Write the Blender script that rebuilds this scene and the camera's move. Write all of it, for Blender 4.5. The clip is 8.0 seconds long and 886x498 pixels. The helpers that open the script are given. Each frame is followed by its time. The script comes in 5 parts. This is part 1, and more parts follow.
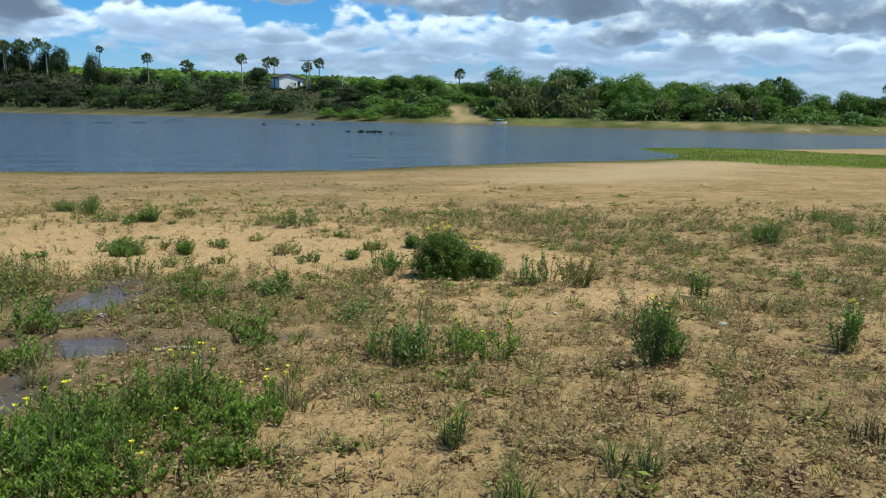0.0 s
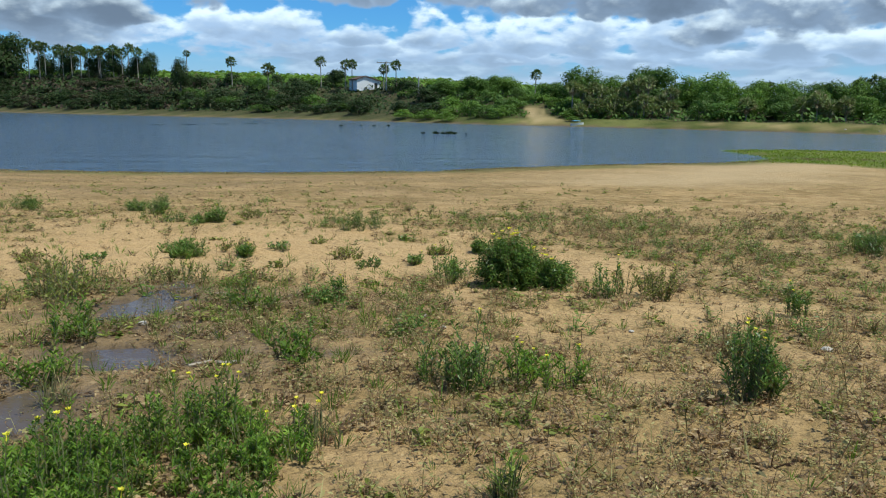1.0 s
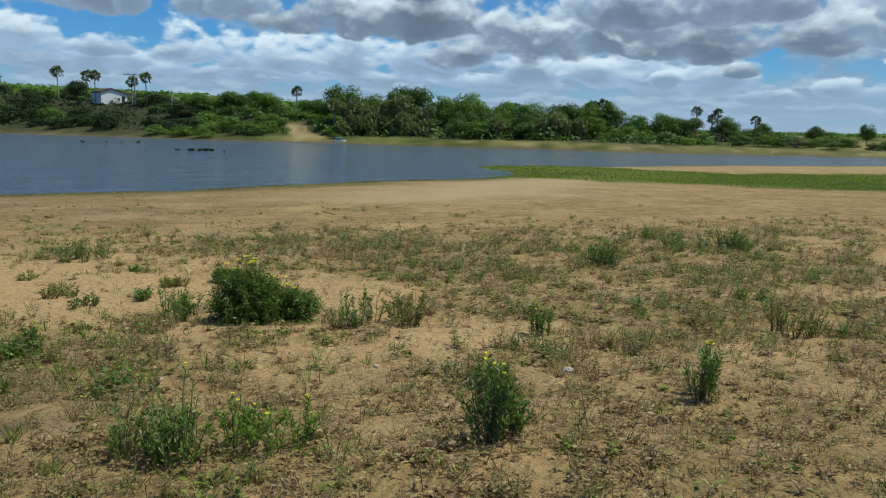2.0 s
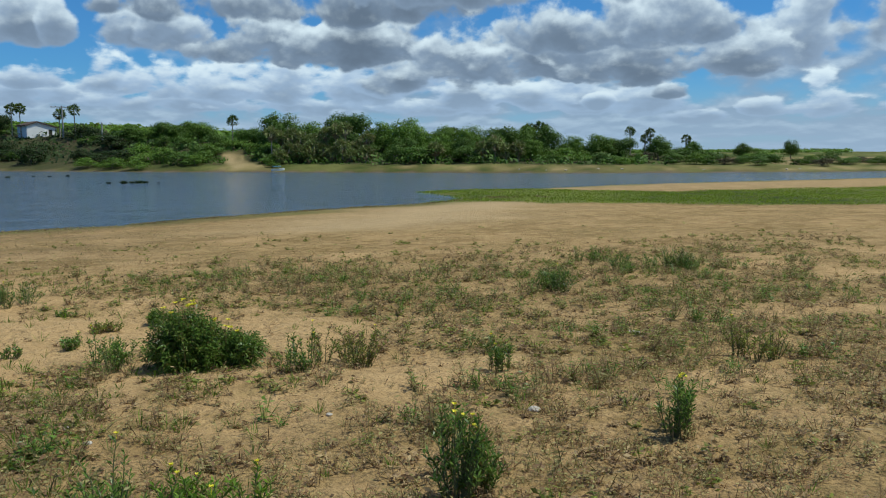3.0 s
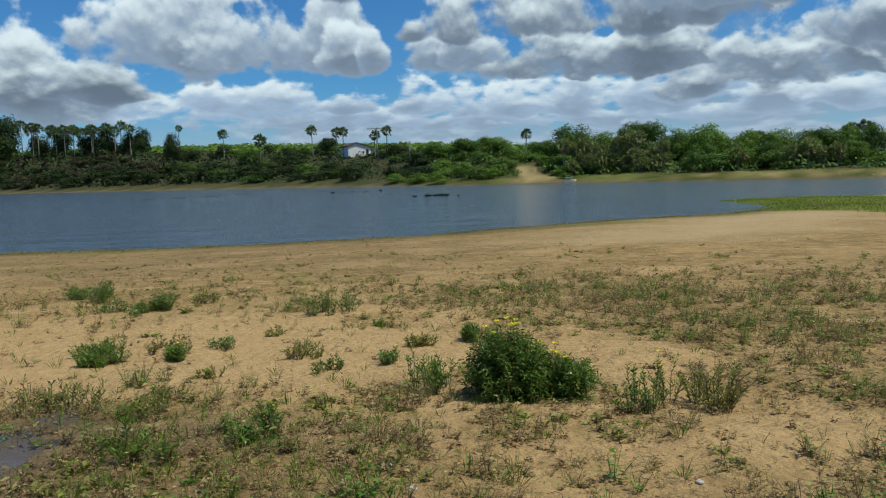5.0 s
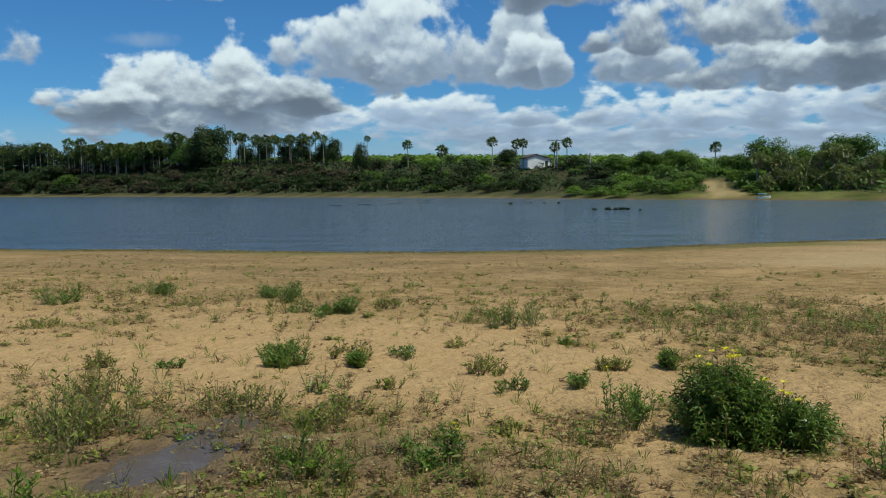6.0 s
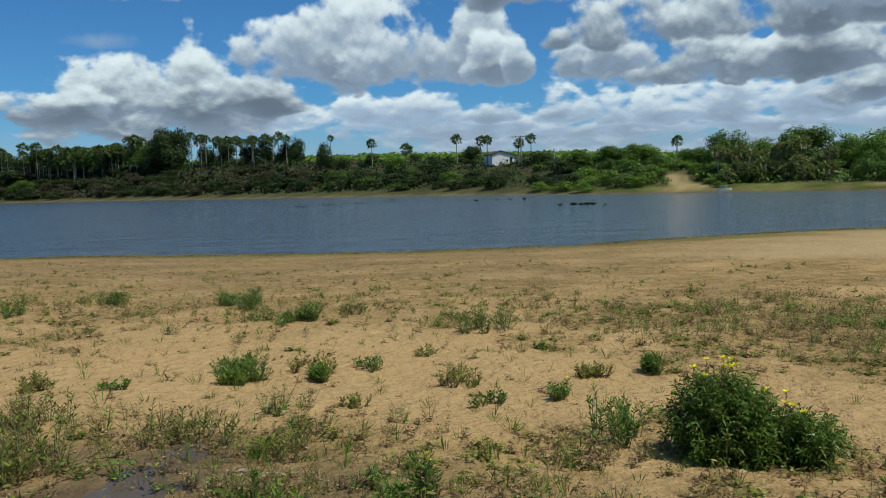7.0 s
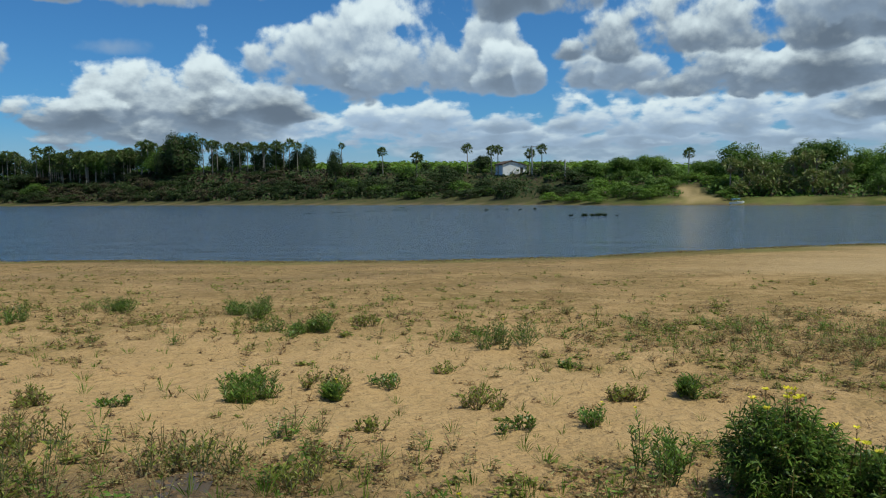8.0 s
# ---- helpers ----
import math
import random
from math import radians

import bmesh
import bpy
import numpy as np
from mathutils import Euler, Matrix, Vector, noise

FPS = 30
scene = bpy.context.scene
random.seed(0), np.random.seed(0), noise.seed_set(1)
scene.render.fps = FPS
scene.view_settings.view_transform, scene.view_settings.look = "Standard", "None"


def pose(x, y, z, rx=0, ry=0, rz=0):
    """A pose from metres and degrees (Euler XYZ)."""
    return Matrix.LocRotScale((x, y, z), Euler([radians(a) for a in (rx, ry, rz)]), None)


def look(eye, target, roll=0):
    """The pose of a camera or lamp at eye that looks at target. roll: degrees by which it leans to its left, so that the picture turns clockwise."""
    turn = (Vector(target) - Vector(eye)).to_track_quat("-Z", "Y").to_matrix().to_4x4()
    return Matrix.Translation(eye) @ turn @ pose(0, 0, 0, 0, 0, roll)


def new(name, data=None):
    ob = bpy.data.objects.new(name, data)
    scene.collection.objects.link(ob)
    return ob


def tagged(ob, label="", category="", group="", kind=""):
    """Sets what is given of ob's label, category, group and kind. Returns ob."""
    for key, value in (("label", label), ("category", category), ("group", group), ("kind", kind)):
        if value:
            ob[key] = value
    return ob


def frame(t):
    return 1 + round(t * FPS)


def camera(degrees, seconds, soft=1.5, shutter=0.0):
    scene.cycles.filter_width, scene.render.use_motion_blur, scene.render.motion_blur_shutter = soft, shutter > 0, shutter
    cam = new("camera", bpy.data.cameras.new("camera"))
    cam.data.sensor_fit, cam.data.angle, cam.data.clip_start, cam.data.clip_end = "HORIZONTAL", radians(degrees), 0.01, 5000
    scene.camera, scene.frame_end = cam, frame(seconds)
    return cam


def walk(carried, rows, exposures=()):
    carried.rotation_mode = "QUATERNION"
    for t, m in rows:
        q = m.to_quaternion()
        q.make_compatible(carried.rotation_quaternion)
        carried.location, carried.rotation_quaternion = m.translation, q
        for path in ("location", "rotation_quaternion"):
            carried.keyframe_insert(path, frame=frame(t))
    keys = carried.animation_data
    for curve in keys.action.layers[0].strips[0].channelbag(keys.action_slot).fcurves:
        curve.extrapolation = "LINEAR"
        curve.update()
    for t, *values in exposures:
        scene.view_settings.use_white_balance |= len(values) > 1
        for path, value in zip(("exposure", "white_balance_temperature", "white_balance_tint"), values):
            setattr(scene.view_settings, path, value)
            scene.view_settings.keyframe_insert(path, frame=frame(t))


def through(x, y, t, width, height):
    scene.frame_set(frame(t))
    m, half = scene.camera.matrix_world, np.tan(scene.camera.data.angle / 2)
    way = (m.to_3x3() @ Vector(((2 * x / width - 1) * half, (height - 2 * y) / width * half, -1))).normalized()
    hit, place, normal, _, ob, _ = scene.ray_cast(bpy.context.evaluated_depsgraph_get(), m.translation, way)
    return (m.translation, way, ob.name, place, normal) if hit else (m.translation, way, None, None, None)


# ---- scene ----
cam = camera(60.0, 8.0, soft=1.1)
PATH = [
    (0, (0.088, 0.107, 1.47), (0.062, 2.073, 1.106), 0.8),
    (0.5, (0.139, 0.463, 1.457), (0.038, 2.425, 1.082), 0.1),
    (1, (0.166, 0.736, 1.42), (-0.052, 2.691, 1.057), 0.6),
    (1.2, (0.206, 0.857, 1.419), (0.064, 2.823, 1.084), 1.1),
    (1.5, (0.3, 1.054, 1.426), (0.424, 3.023, 1.098), 0.8),
    (1.7, (0.356, 1.191, 1.425), (0.62, 3.147, 1.101), 0.8),
    (2, (0.466, 1.384, 1.42), (0.843, 3.324, 1.109), 1.2),
    (2.2, (0.497, 1.474, 1.416), (0.915, 3.405, 1.109), 0.9),
    (3.3, (0.446, 1.893, 1.462), (0.979, 3.808, 1.241), -0.4),
    (3.5, (0.458, 2.004, 1.444), (0.881, 3.947, 1.226), -1.4),
    (4, (0.461, 2.343, 1.403), (0.455, 4.327, 1.156), -2.3),
    (4.2, (0.437, 2.45, 1.386), (0.36, 4.431, 1.123), -2.0),
    (5.3, (0.009, 3.196, 1.333), (-0.386, 5.15, 1.165), -1.9),
    (5.5, (-0.046, 3.305, 1.336), (-0.629, 5.212, 1.181), -1.7),
    (6, (-0.172, 3.581, 1.275), (-0.826, 5.464, 1.111), -0.7),
    (6.5, (-0.297, 3.837, 1.28), (-0.887, 5.741, 1.115), -1.5),
    (7, (-0.367, 4.14, 1.275), (-0.938, 6.049, 1.104), -1.8),
    (7.5, (-0.453, 4.362, 1.26), (-1.02, 6.274, 1.114), -1.1),
    (8, (-0.649, 4.579, 1.263), (-1.242, 6.483, 1.116), -1.0),
]
walk(cam, [(t, look(eye, target, roll)) for t, eye, target, roll in PATH], exposures=[(0.0, -0.08, 5830, 2), (1.0, -0.06, 5830, 2), (1.5, -0.3, 5870, 2), (2.2, -0.42, 5900, 2), (3.5, -0.4, 6000, 2), (5.5, -0.45, 6200, 2), (8.0, -0.45, 6250, 2)])

# ---------------------------------------------------------------- world and sun
SUN_ELEVATION, SUN_AZIMUTH = 64.0, 104.0          # degrees; azimuth clockwise from straight ahead


def build_world():
    world = bpy.data.worlds.new("world")
    scene.world = world
    world.use_nodes = True
    tree = world.node_tree
    tree.nodes.clear()
    cloud = bpy.data.node_groups.new("cloud", "ShaderNodeTree")

    def node(kind, **kw):
        n = tree.nodes.new(kind)
        for key, value in kw.items():
            n.inputs[key.replace("_", " ")].default_value = value
        return n

    def val(v, sock):
        if isinstance(v, (int, float)):
            sock.default_value = v
        else:
            tree.links.new(v, sock)

    def m(op, a, b=0.0, c=None):
        n = tree.nodes.new("ShaderNodeMath")
        n.operation = op
        val(a, n.inputs[0])
        val(b, n.inputs[1])
        if c is not None:
            val(c, n.inputs[2])
        return n.outputs[0]

    def ramp(v, a, b, lo=0.0, hi=1.0):
        n = tree.nodes.new("ShaderNodeMapRange")
        n.interpolation_type = "SMOOTHSTEP"
        val(v, n.inputs[0])
        for k, x in enumerate((a, b, lo, hi)):
            n.inputs[k + 1].default_value = x
        return n.outputs[0]

    def mix(f, a, b):
        n = tree.nodes.new("ShaderNodeMix")
        n.data_type = "RGBA"
        val(f, n.inputs[0])
        for sock, v in ((n.inputs[6], a), (n.inputs[7], b)):
            if isinstance(v, tuple):
                sock.default_value = (*v, 1)
            else:
                tree.links.new(v, sock)
        return n.outputs[2]

    def noise2(u, v, w, scale, detail, rough):
        c = tree.nodes.new("ShaderNodeCombineXYZ")
        val(u, c.inputs[0]), val(v, c.inputs[1]), val(w, c.inputs[2])
        n = node("ShaderNodeTexNoise", Scale=scale, Detail=detail, Roughness=rough)
        tree.links.new(c.outputs[0], n.inputs["Vector"])
        return n.outputs["Fac"]

    sky = tree.nodes.new("ShaderNodeTexSky")
    sky.sky_type = "NISHITA"
    sky.sun_disc = False
    sky.sun_elevation, sky.sun_rotation = radians(SUN_ELEVATION), radians(SUN_AZIMUTH)
    sky.air_density, sky.dust_density, sky.ozone_density = 1.0, 0.2, 3.0
    coord = tree.nodes.new("ShaderNodeTexCoord")
    split = tree.nodes.new("ShaderNodeSeparateXYZ")
    tree.links.new(coord.outputs["Generated"], split.inputs[0])
    x, y, z = split.outputs
    az = m("DEGREES", m("ARCTAN2", x, y))
    el = m("DEGREES", m("ARCSINE", z))
    # cumulus: azimuth, height of the flat base, half width, height above the base, brightness of the base; the far ones first
    low_clouds = [(-29.3, 4.6, 5.2, 1.8, 1), (-23.6, 4.2, 4.9, 1.3, 1), (-12.7, 3.9, 6.6, 1.1, 1), (-3, 3.6, 5.9, 1, 1), (5, 3.4, 4.7, 0.9, 1),
                  (5.7, 3.5, 6.1, 0.7, 1), (14.8, 3.2, 5.4, 1, 1), (23.9, 3.2, 3.6, 1, 1), (33.1, 2.6, 2.2, 0.5, 1), (-18.6, 4.8, 4.4, 2.3, 1),
                  (-22.3, 5.1, 2.1, 1.2, 1), (-12.7, 5, 2.3, 1.2, 1), (-5.3, 4.6, 3.2, 1.7, 1), (-8.4, 5.1, 1.6, 2.2, 1), (0.5, 4.7, 2.7, 1.6, 1),
                  (3.3, 4.5, 4.2, 2.6, 1), (-0.3, 4.4, 2.4, 2, 1), (9, 4.3, 3.3, 2.2, 1), (12.8, 5.2, 3.7, 2.7, 1), (16.9, 4, 2.9, 1.7, 1), (23.5, 3.8, 3.2, 2.2, 1),
                  (21.9, 3.9, 2.4, 1.6, 1), (31, 3.4, 3, 1.8, 1), (26.6, 3.7, 0.9, 0.6, 1), (41, 3, 2.2, 2.3, 1), (38, 3, 1.7, 1.1, 1), (-60, 3, 9, 3, 1),
                  (56, 3, 10, 3, 1)]
    high_clouds = [(-40.9, 5, 4.5, 3.1, 0.76), (-36.2, 4.6, 6.3, 4.7, 0.76), (-34.2, 4.9, 3.4, 5.4, 0.76), (-29.2, 6.2, 3.2, 2.6, 0.76), (-43.2, 5.2, 3, 2, 0.76),
                   (-27.1, 8.5, 3.6, 3.4, 1), (-22.6, 8.7, 4.5, 5.4, 1), (-18, 8.7, 4.6, 5.1, 1), (-13.9, 8.8, 3.3, 5.7, 1), (-13.1, 8, 1.6, 2.9, 1),
                   (-10.5, 8.1, 1, 2.8, 1), (-5.7, 8.2, 2.8, 2.2, 1), (-2.9, 8.1, 2.7, 2.4, 1), (3.9, 7.3, 5.4, 2.6, 0.85), (8.1, 7.4, 4.1, 2.5, 0.85),
                   (-8.1, 9.9, 1.7, 1.2, 0.75), (0.5, 10.2, 7.1, 3.2, 0.75), (8.8, 10.1, 5, 2.8, 0.8), (12.1, 5.4, 2.2, 2.1, 0.85), (3.4, 7.5, 5.2, 3, 0.8),
                   (9.1, 7.2, 4.9, 3.1, 0.75), (6.8, 10.3, 10.5, 3, 0.75), (18.2, 6.3, 4.9, 3.5, 0.85), (23.9, 6.2, 5.9, 2.7, 0.8), (29.3, 6, 4.9, 3.3, 0.8),
                   (26.2, 8.4, 6.6, 3.4, 0.9), (38.9, 7, 3, 4, 1.1), (35.9, 6.3, 3.1, 2.5, 0.9), (32.6, 8.4, 4, 3.3, 0.9), (32.1, 4.3, 1.2, 0.7, 0.8),
                   (20, 12, 12, 5, 0.9), (-40, 13.8, 8, 2.2, 1), (50, 9, 8, 6, 1), (-60, 9, 9, 5, 1), (-12, 13.5, 5, 4, 0.8)]
    far_up = m("MULTIPLY", m("LOGARITHM", m("MAXIMUM", m("ADD", el, 1.6), 0.3), 2.718), 3.1)

    def higher(amount):
        e = m("ADD", el, amount)
        return e, m("MULTIPLY", m("LOGARITHM", m("MAXIMUM", m("ADD", e, 1.6), 0.3), 2.718), 3.1)

    def puffs(up_):
        return m("MULTIPLY", m("SUBTRACT", noise2(m("DIVIDE", az, 4.2), up_, 4.2, 1.2, 5.0, 0.5), 0.48), 2.1)

    e1, u1 = higher(m("ADD", 0.22, m("MULTIPLY", el, 0.035)))
    f0, f1 = puffs(far_up), puffs(u1)
    swell = m("SUBTRACT", noise2(m("DIVIDE", az, 4.2), far_up, 1.7, 0.55, 3.0, 0.5), 0.5)
    relief = m("MULTIPLY", m("SUBTRACT", f0, f1), 1.25)
    # thin broken cloud behind everything, closing up towards the zenith
    fill = m("ADD", ramp(az, -36, -4, -0.5, 0.08), m("MULTIPLY", ramp(el, 3.0, 6.5, 0.5, 0.0), ramp(az, -34, -22, 0.6, 1.0)))
    fill = m("ADD", fill, m("MULTIPLY", ramp(az, 2, 16, 0.0, 0.3), ramp(el, 4.0, 7.5, 0.6, 1.2)))
    fill = m("ADD", fill, ramp(el, 14, 40, 0.0, 0.3))
    veil = m("MULTIPLY_ADD", swell, 2.6, m("SUBTRACT", m("ADD", fill, m("MULTIPLY", f0, 0.5)), 0.22))
    blue = tree.nodes.new("ShaderNodeMix")
    blue.data_type, blue.blend_type = "RGBA", "MULTIPLY"
    blue.inputs[0].default_value = 1.0
    tree.links.new(sky.outputs[0], blue.inputs[6])
    blue.inputs[7].default_value = (0.44, 0.84, 1.24, 1)
    total = mix(ramp(veil, 0.0, 0.5, 0.0, 0.9), blue.outputs[2], mix(ramp(m("ADD", relief, swell), -0.2, 0.5), (3.6, 4.5, 5.9), (7.0, 8.0, 9.2)))
    wx, wy = m("DIVIDE", m("SUBTRACT", az, -40.0), 3.4), m("DIVIDE", m("SUBTRACT", el, 10.2), 0.75)
    wisp = m("ADD", m("SUBTRACT", 0.8, m("ADD", m("MULTIPLY", wx, wx), m("MULTIPLY", wy, wy))), m("MULTIPLY", f0, 1.2))
    total = mix(ramp(wisp, 0.0, 1.0, 0.0, 0.5), total, (5.2, 6.2, 7.6))
    # one cloud as a node group: a dome on a flat base, frayed by the puffs, lit from above
    world_tree, tree = tree, cloud
    names = ("az", "el", "puff", "swell", "relief", "azimuth", "base", "width", "tall", "below")
    for name in names:
        cloud.interface.new_socket(name, in_out="INPUT", socket_type="NodeSocketFloat")
    for name in ("shade", "thin", "behind"):
        cloud.interface.new_socket(name, in_out="INPUT", socket_type="NodeSocketColor")
    cloud.interface.new_socket("sky", in_out="OUTPUT", socket_type="NodeSocketColor")
    given = tree.nodes.new("NodeGroupInput").outputs
    dx = m("DIVIDE", m("SUBTRACT", given["az"], given["azimuth"]), given["width"])
    rise = m("SUBTRACT", given["el"], given["base"])
    up = m("DIVIDE", rise, given["tall"])
    dy = m("MAXIMUM", up, m("DIVIDE", rise, given["below"]))
    d = m("SUBTRACT", 1.0, m("ADD", m("MULTIPLY", dx, dx), m("MULTIPLY", dy, dy)))
    d = m("ADD", m("MULTIPLY", d, 0.52), m("ADD", m("MULTIPLY", given["puff"], 1.15), m("MULTIPLY", given["swell"], 1.3)))
    lit = ramp(m("ADD", m("MULTIPLY", up, 0.75), m("ADD", given["relief"], m("MULTIPLY", d, -0.35))), -0.30, 0.78)
    dim = ramp(m("ADD", d, m("MULTIPLY", up, -0.6)), 0.1, 0.95)
    seen = mix(ramp(d, -0.02, 0.3), given["behind"], mix(lit, mix(dim, given["thin"], given["shade"]), (10.4, 11.3, 11.8)))
    tree.links.new(seen, tree.nodes.new("NodeGroupOutput").inputs[0])
    tree = world_tree
    for group, base_dark in ((low_clouds, (3.3, 4.2, 5.6)), (high_clouds, (2.5, 3.15, 4.2))):
        for a, b, w, h, heavy in group:
            one = tree.nodes.new("ShaderNodeGroup")
            one.node_tree = cloud
            for name, v in zip(names, (az, el, f0, swell, relief, a, b, 1.18 * w, h, -0.4 - h * 0.25)):
                val(v, one.inputs[name])
            one.inputs["shade"].default_value = (*(heavy * c for c in base_dark), 1)
            one.inputs["thin"].default_value = (*(1.5 * heavy * c for c in base_dark), 1)
            tree.links.new(total, one.inputs["behind"])
            total = one.outputs[0]
    total = mix(ramp(el, -0.5, 6.0, 0.85, 0.0), total, (4.6, 5.8, 7.5))
    back = node("ShaderNodeBackground", Strength=0.1)
    out = tree.nodes.new("ShaderNodeOutputWorld")
    tree.links.new(total, back.inputs["Color"])
    tree.links.new(back.outputs[0], out.inputs[0])


build_world()
sun = new("sun", bpy.data.lights.new("sun", "SUN"))
sun.data.energy, sun.data.angle, sun.data.color = 5.0, radians(0.6), (1.0, 0.95, 0.84)
se, sa = radians(SUN_ELEVATION), radians(SUN_AZIMUTH)
sun.matrix_world = look((0, 0, 60), (-math.sin(sa) * math.cos(se), -math.cos(sa) * math.cos(se), 60 - math.sin(se)))


# ---------------------------------------------------------------- materials
class Mat:
    """A small builder of node materials."""

    def __init__(self, name, rough=0.8):
        self.mat = bpy.data.materials.new(name)
        self.mat.use_nodes = True
        self.tree = self.mat.node_tree
        self.bsdf = self.tree.nodes["Principled BSDF"]
        self.out = self.tree.nodes["Material Output"]
        self.bsdf.inputs["Roughness"].default_value = rough

    def link(self, a, b):
        self.tree.links.new(a, b)

    def put(self, v, sock):
        if isinstance(v, tuple):
            sock.default_value = (*v, 1) if len(v) == 3 and sock.type == "RGBA" else v
        elif isinstance(v, (int, float)):
            sock.default_value = v
        else:
            self.link(v, sock)

    def coord(self, which="Object", scale=(1, 1, 1)):
        c = self.tree.nodes.new("ShaderNodeTexCoord")
        mp = self.tree.nodes.new("ShaderNodeMapping")
        mp.inputs["Scale"].default_value = scale
        self.link(c.outputs[which], mp.inputs[0])
        return mp.outputs[0]

    def noise(self, scale, detail=4.0, rough=0.55, vector=None):
        n = self.tree.nodes.new("ShaderNodeTexNoise")
        n.inputs["Scale"].default_value, n.inputs["Detail"].default_value, n.inputs["Roughness"].default_value = scale, detail, rough
        self.link(vector if vector is not None else self.coord(), n.inputs["Vector"])
        return n.outputs["Fac"]

    def voronoi(self, scale, vector=None, feature="F1"):
        n = self.tree.nodes.new("ShaderNodeTexVoronoi")
        n.feature = feature
        n.inputs["Scale"].default_value = scale
        self.link(vector if vector is not None else self.coord(), n.inputs["Vector"])
        return n.outputs["Distance"]

    def ramp(self, v, a, b, lo=0.0, hi=1.0):
        n = self.tree.nodes.new("ShaderNodeMapRange")
        self.put(v, n.inputs[0])
        for k, x in enumerate((a, b, lo, hi)):
            n.inputs[k + 1].default_value = x
        return n.outputs[0]

    def math(self, op, a, b=0.0):
        n = self.tree.nodes.new("ShaderNodeMath")
        n.operation = op
        self.put(a, n.inputs[0]), self.put(b, n.inputs[1])
        return n.outputs[0]

    def mix(self, f, a, b):
        n = self.tree.nodes.new("ShaderNodeMix")
        n.data_type = "RGBA"
        self.put(f, n.inputs[0]), self.put(a, n.inputs[6]), self.put(b, n.inputs[7])
        return n.outputs[2]

    def bump(self, h, strength, distance):
        n = self.tree.nodes.new("ShaderNodeBump")
        n.inputs["Strength"].default_value, n.inputs["Distance"].default_value = strength, distance
        self.link(h, n.inputs["Height"])
        self.link(n.outputs[0], self.bsdf.inputs["Normal"])

    def colour(self, c):
        self.put(c, self.bsdf.inputs["Base Color"])
        return self


def leaf_material(name, dark, light, dry=None, dry_share=0.1, rough=0.55, through=0.4):
    """Leaves: each one its own shade, some dry, with light passing through."""
    k = Mat(name, rough)
    k.bsdf.inputs["Specular IOR Level"].default_value = 0.25
    g = k.tree.nodes.new("ShaderNodeNewGeometry")
    rnd = g.outputs["Random Per Island"]
    info = k.tree.nodes.new("ShaderNodeObjectInfo")
    c = k.mix(rnd, dark, light)
    if dry:
        other = k.math("FRACT", k.math("MULTIPLY", rnd, 37.7))
        c = k.mix(k.ramp(other, 1 - dry_share - 0.03, 1 - dry_share + 0.03), c, dry)
    patch = k.noise(0.9, 2.0)
    tone = k.math("ADD", k.math("ADD", 0.72, k.math("MULTIPLY", info.outputs["Random"], 0.3)), k.math("MULTIPLY", patch, 0.3))
    hsv = k.tree.nodes.new("ShaderNodeHueSaturation")
    k.link(tone, hsv.inputs["Value"])
    k.link(c, hsv.inputs["Color"])
    k.colour(hsv.outputs[0])
    tr = k.tree.nodes.new("ShaderNodeBsdfTranslucent")
    k.link(hsv.outputs[0], tr.inputs["Color"])
    add = k.tree.nodes.new("ShaderNodeMixShader")
    add.inputs[0].default_value = through
    k.link(k.bsdf.outputs[0], add.inputs[1])
    k.link(tr.outputs[0], add.inputs[2])
    k.link(add.outputs[0], k.out.inputs["Surface"])
    return k.mat


def plain_material(name, c1, c2, scale, rough=0.8, bump=0.3, metal=0.0, depth=0.01):
    k = Mat(name, rough)
    n = k.noise(scale, 6.0, 0.65)
    big = k.noise(scale * 0.17, 3.0)
    k.colour(k.mix(k.ramp(k.math("ADD", n, k.math("MULTIPLY", big, 0.7)), 0.55, 1.1), c1, c2))
    k.bsdf.inputs["Metallic"].default_value = metal
    k.bump(n, bump, depth)
    return k.mat


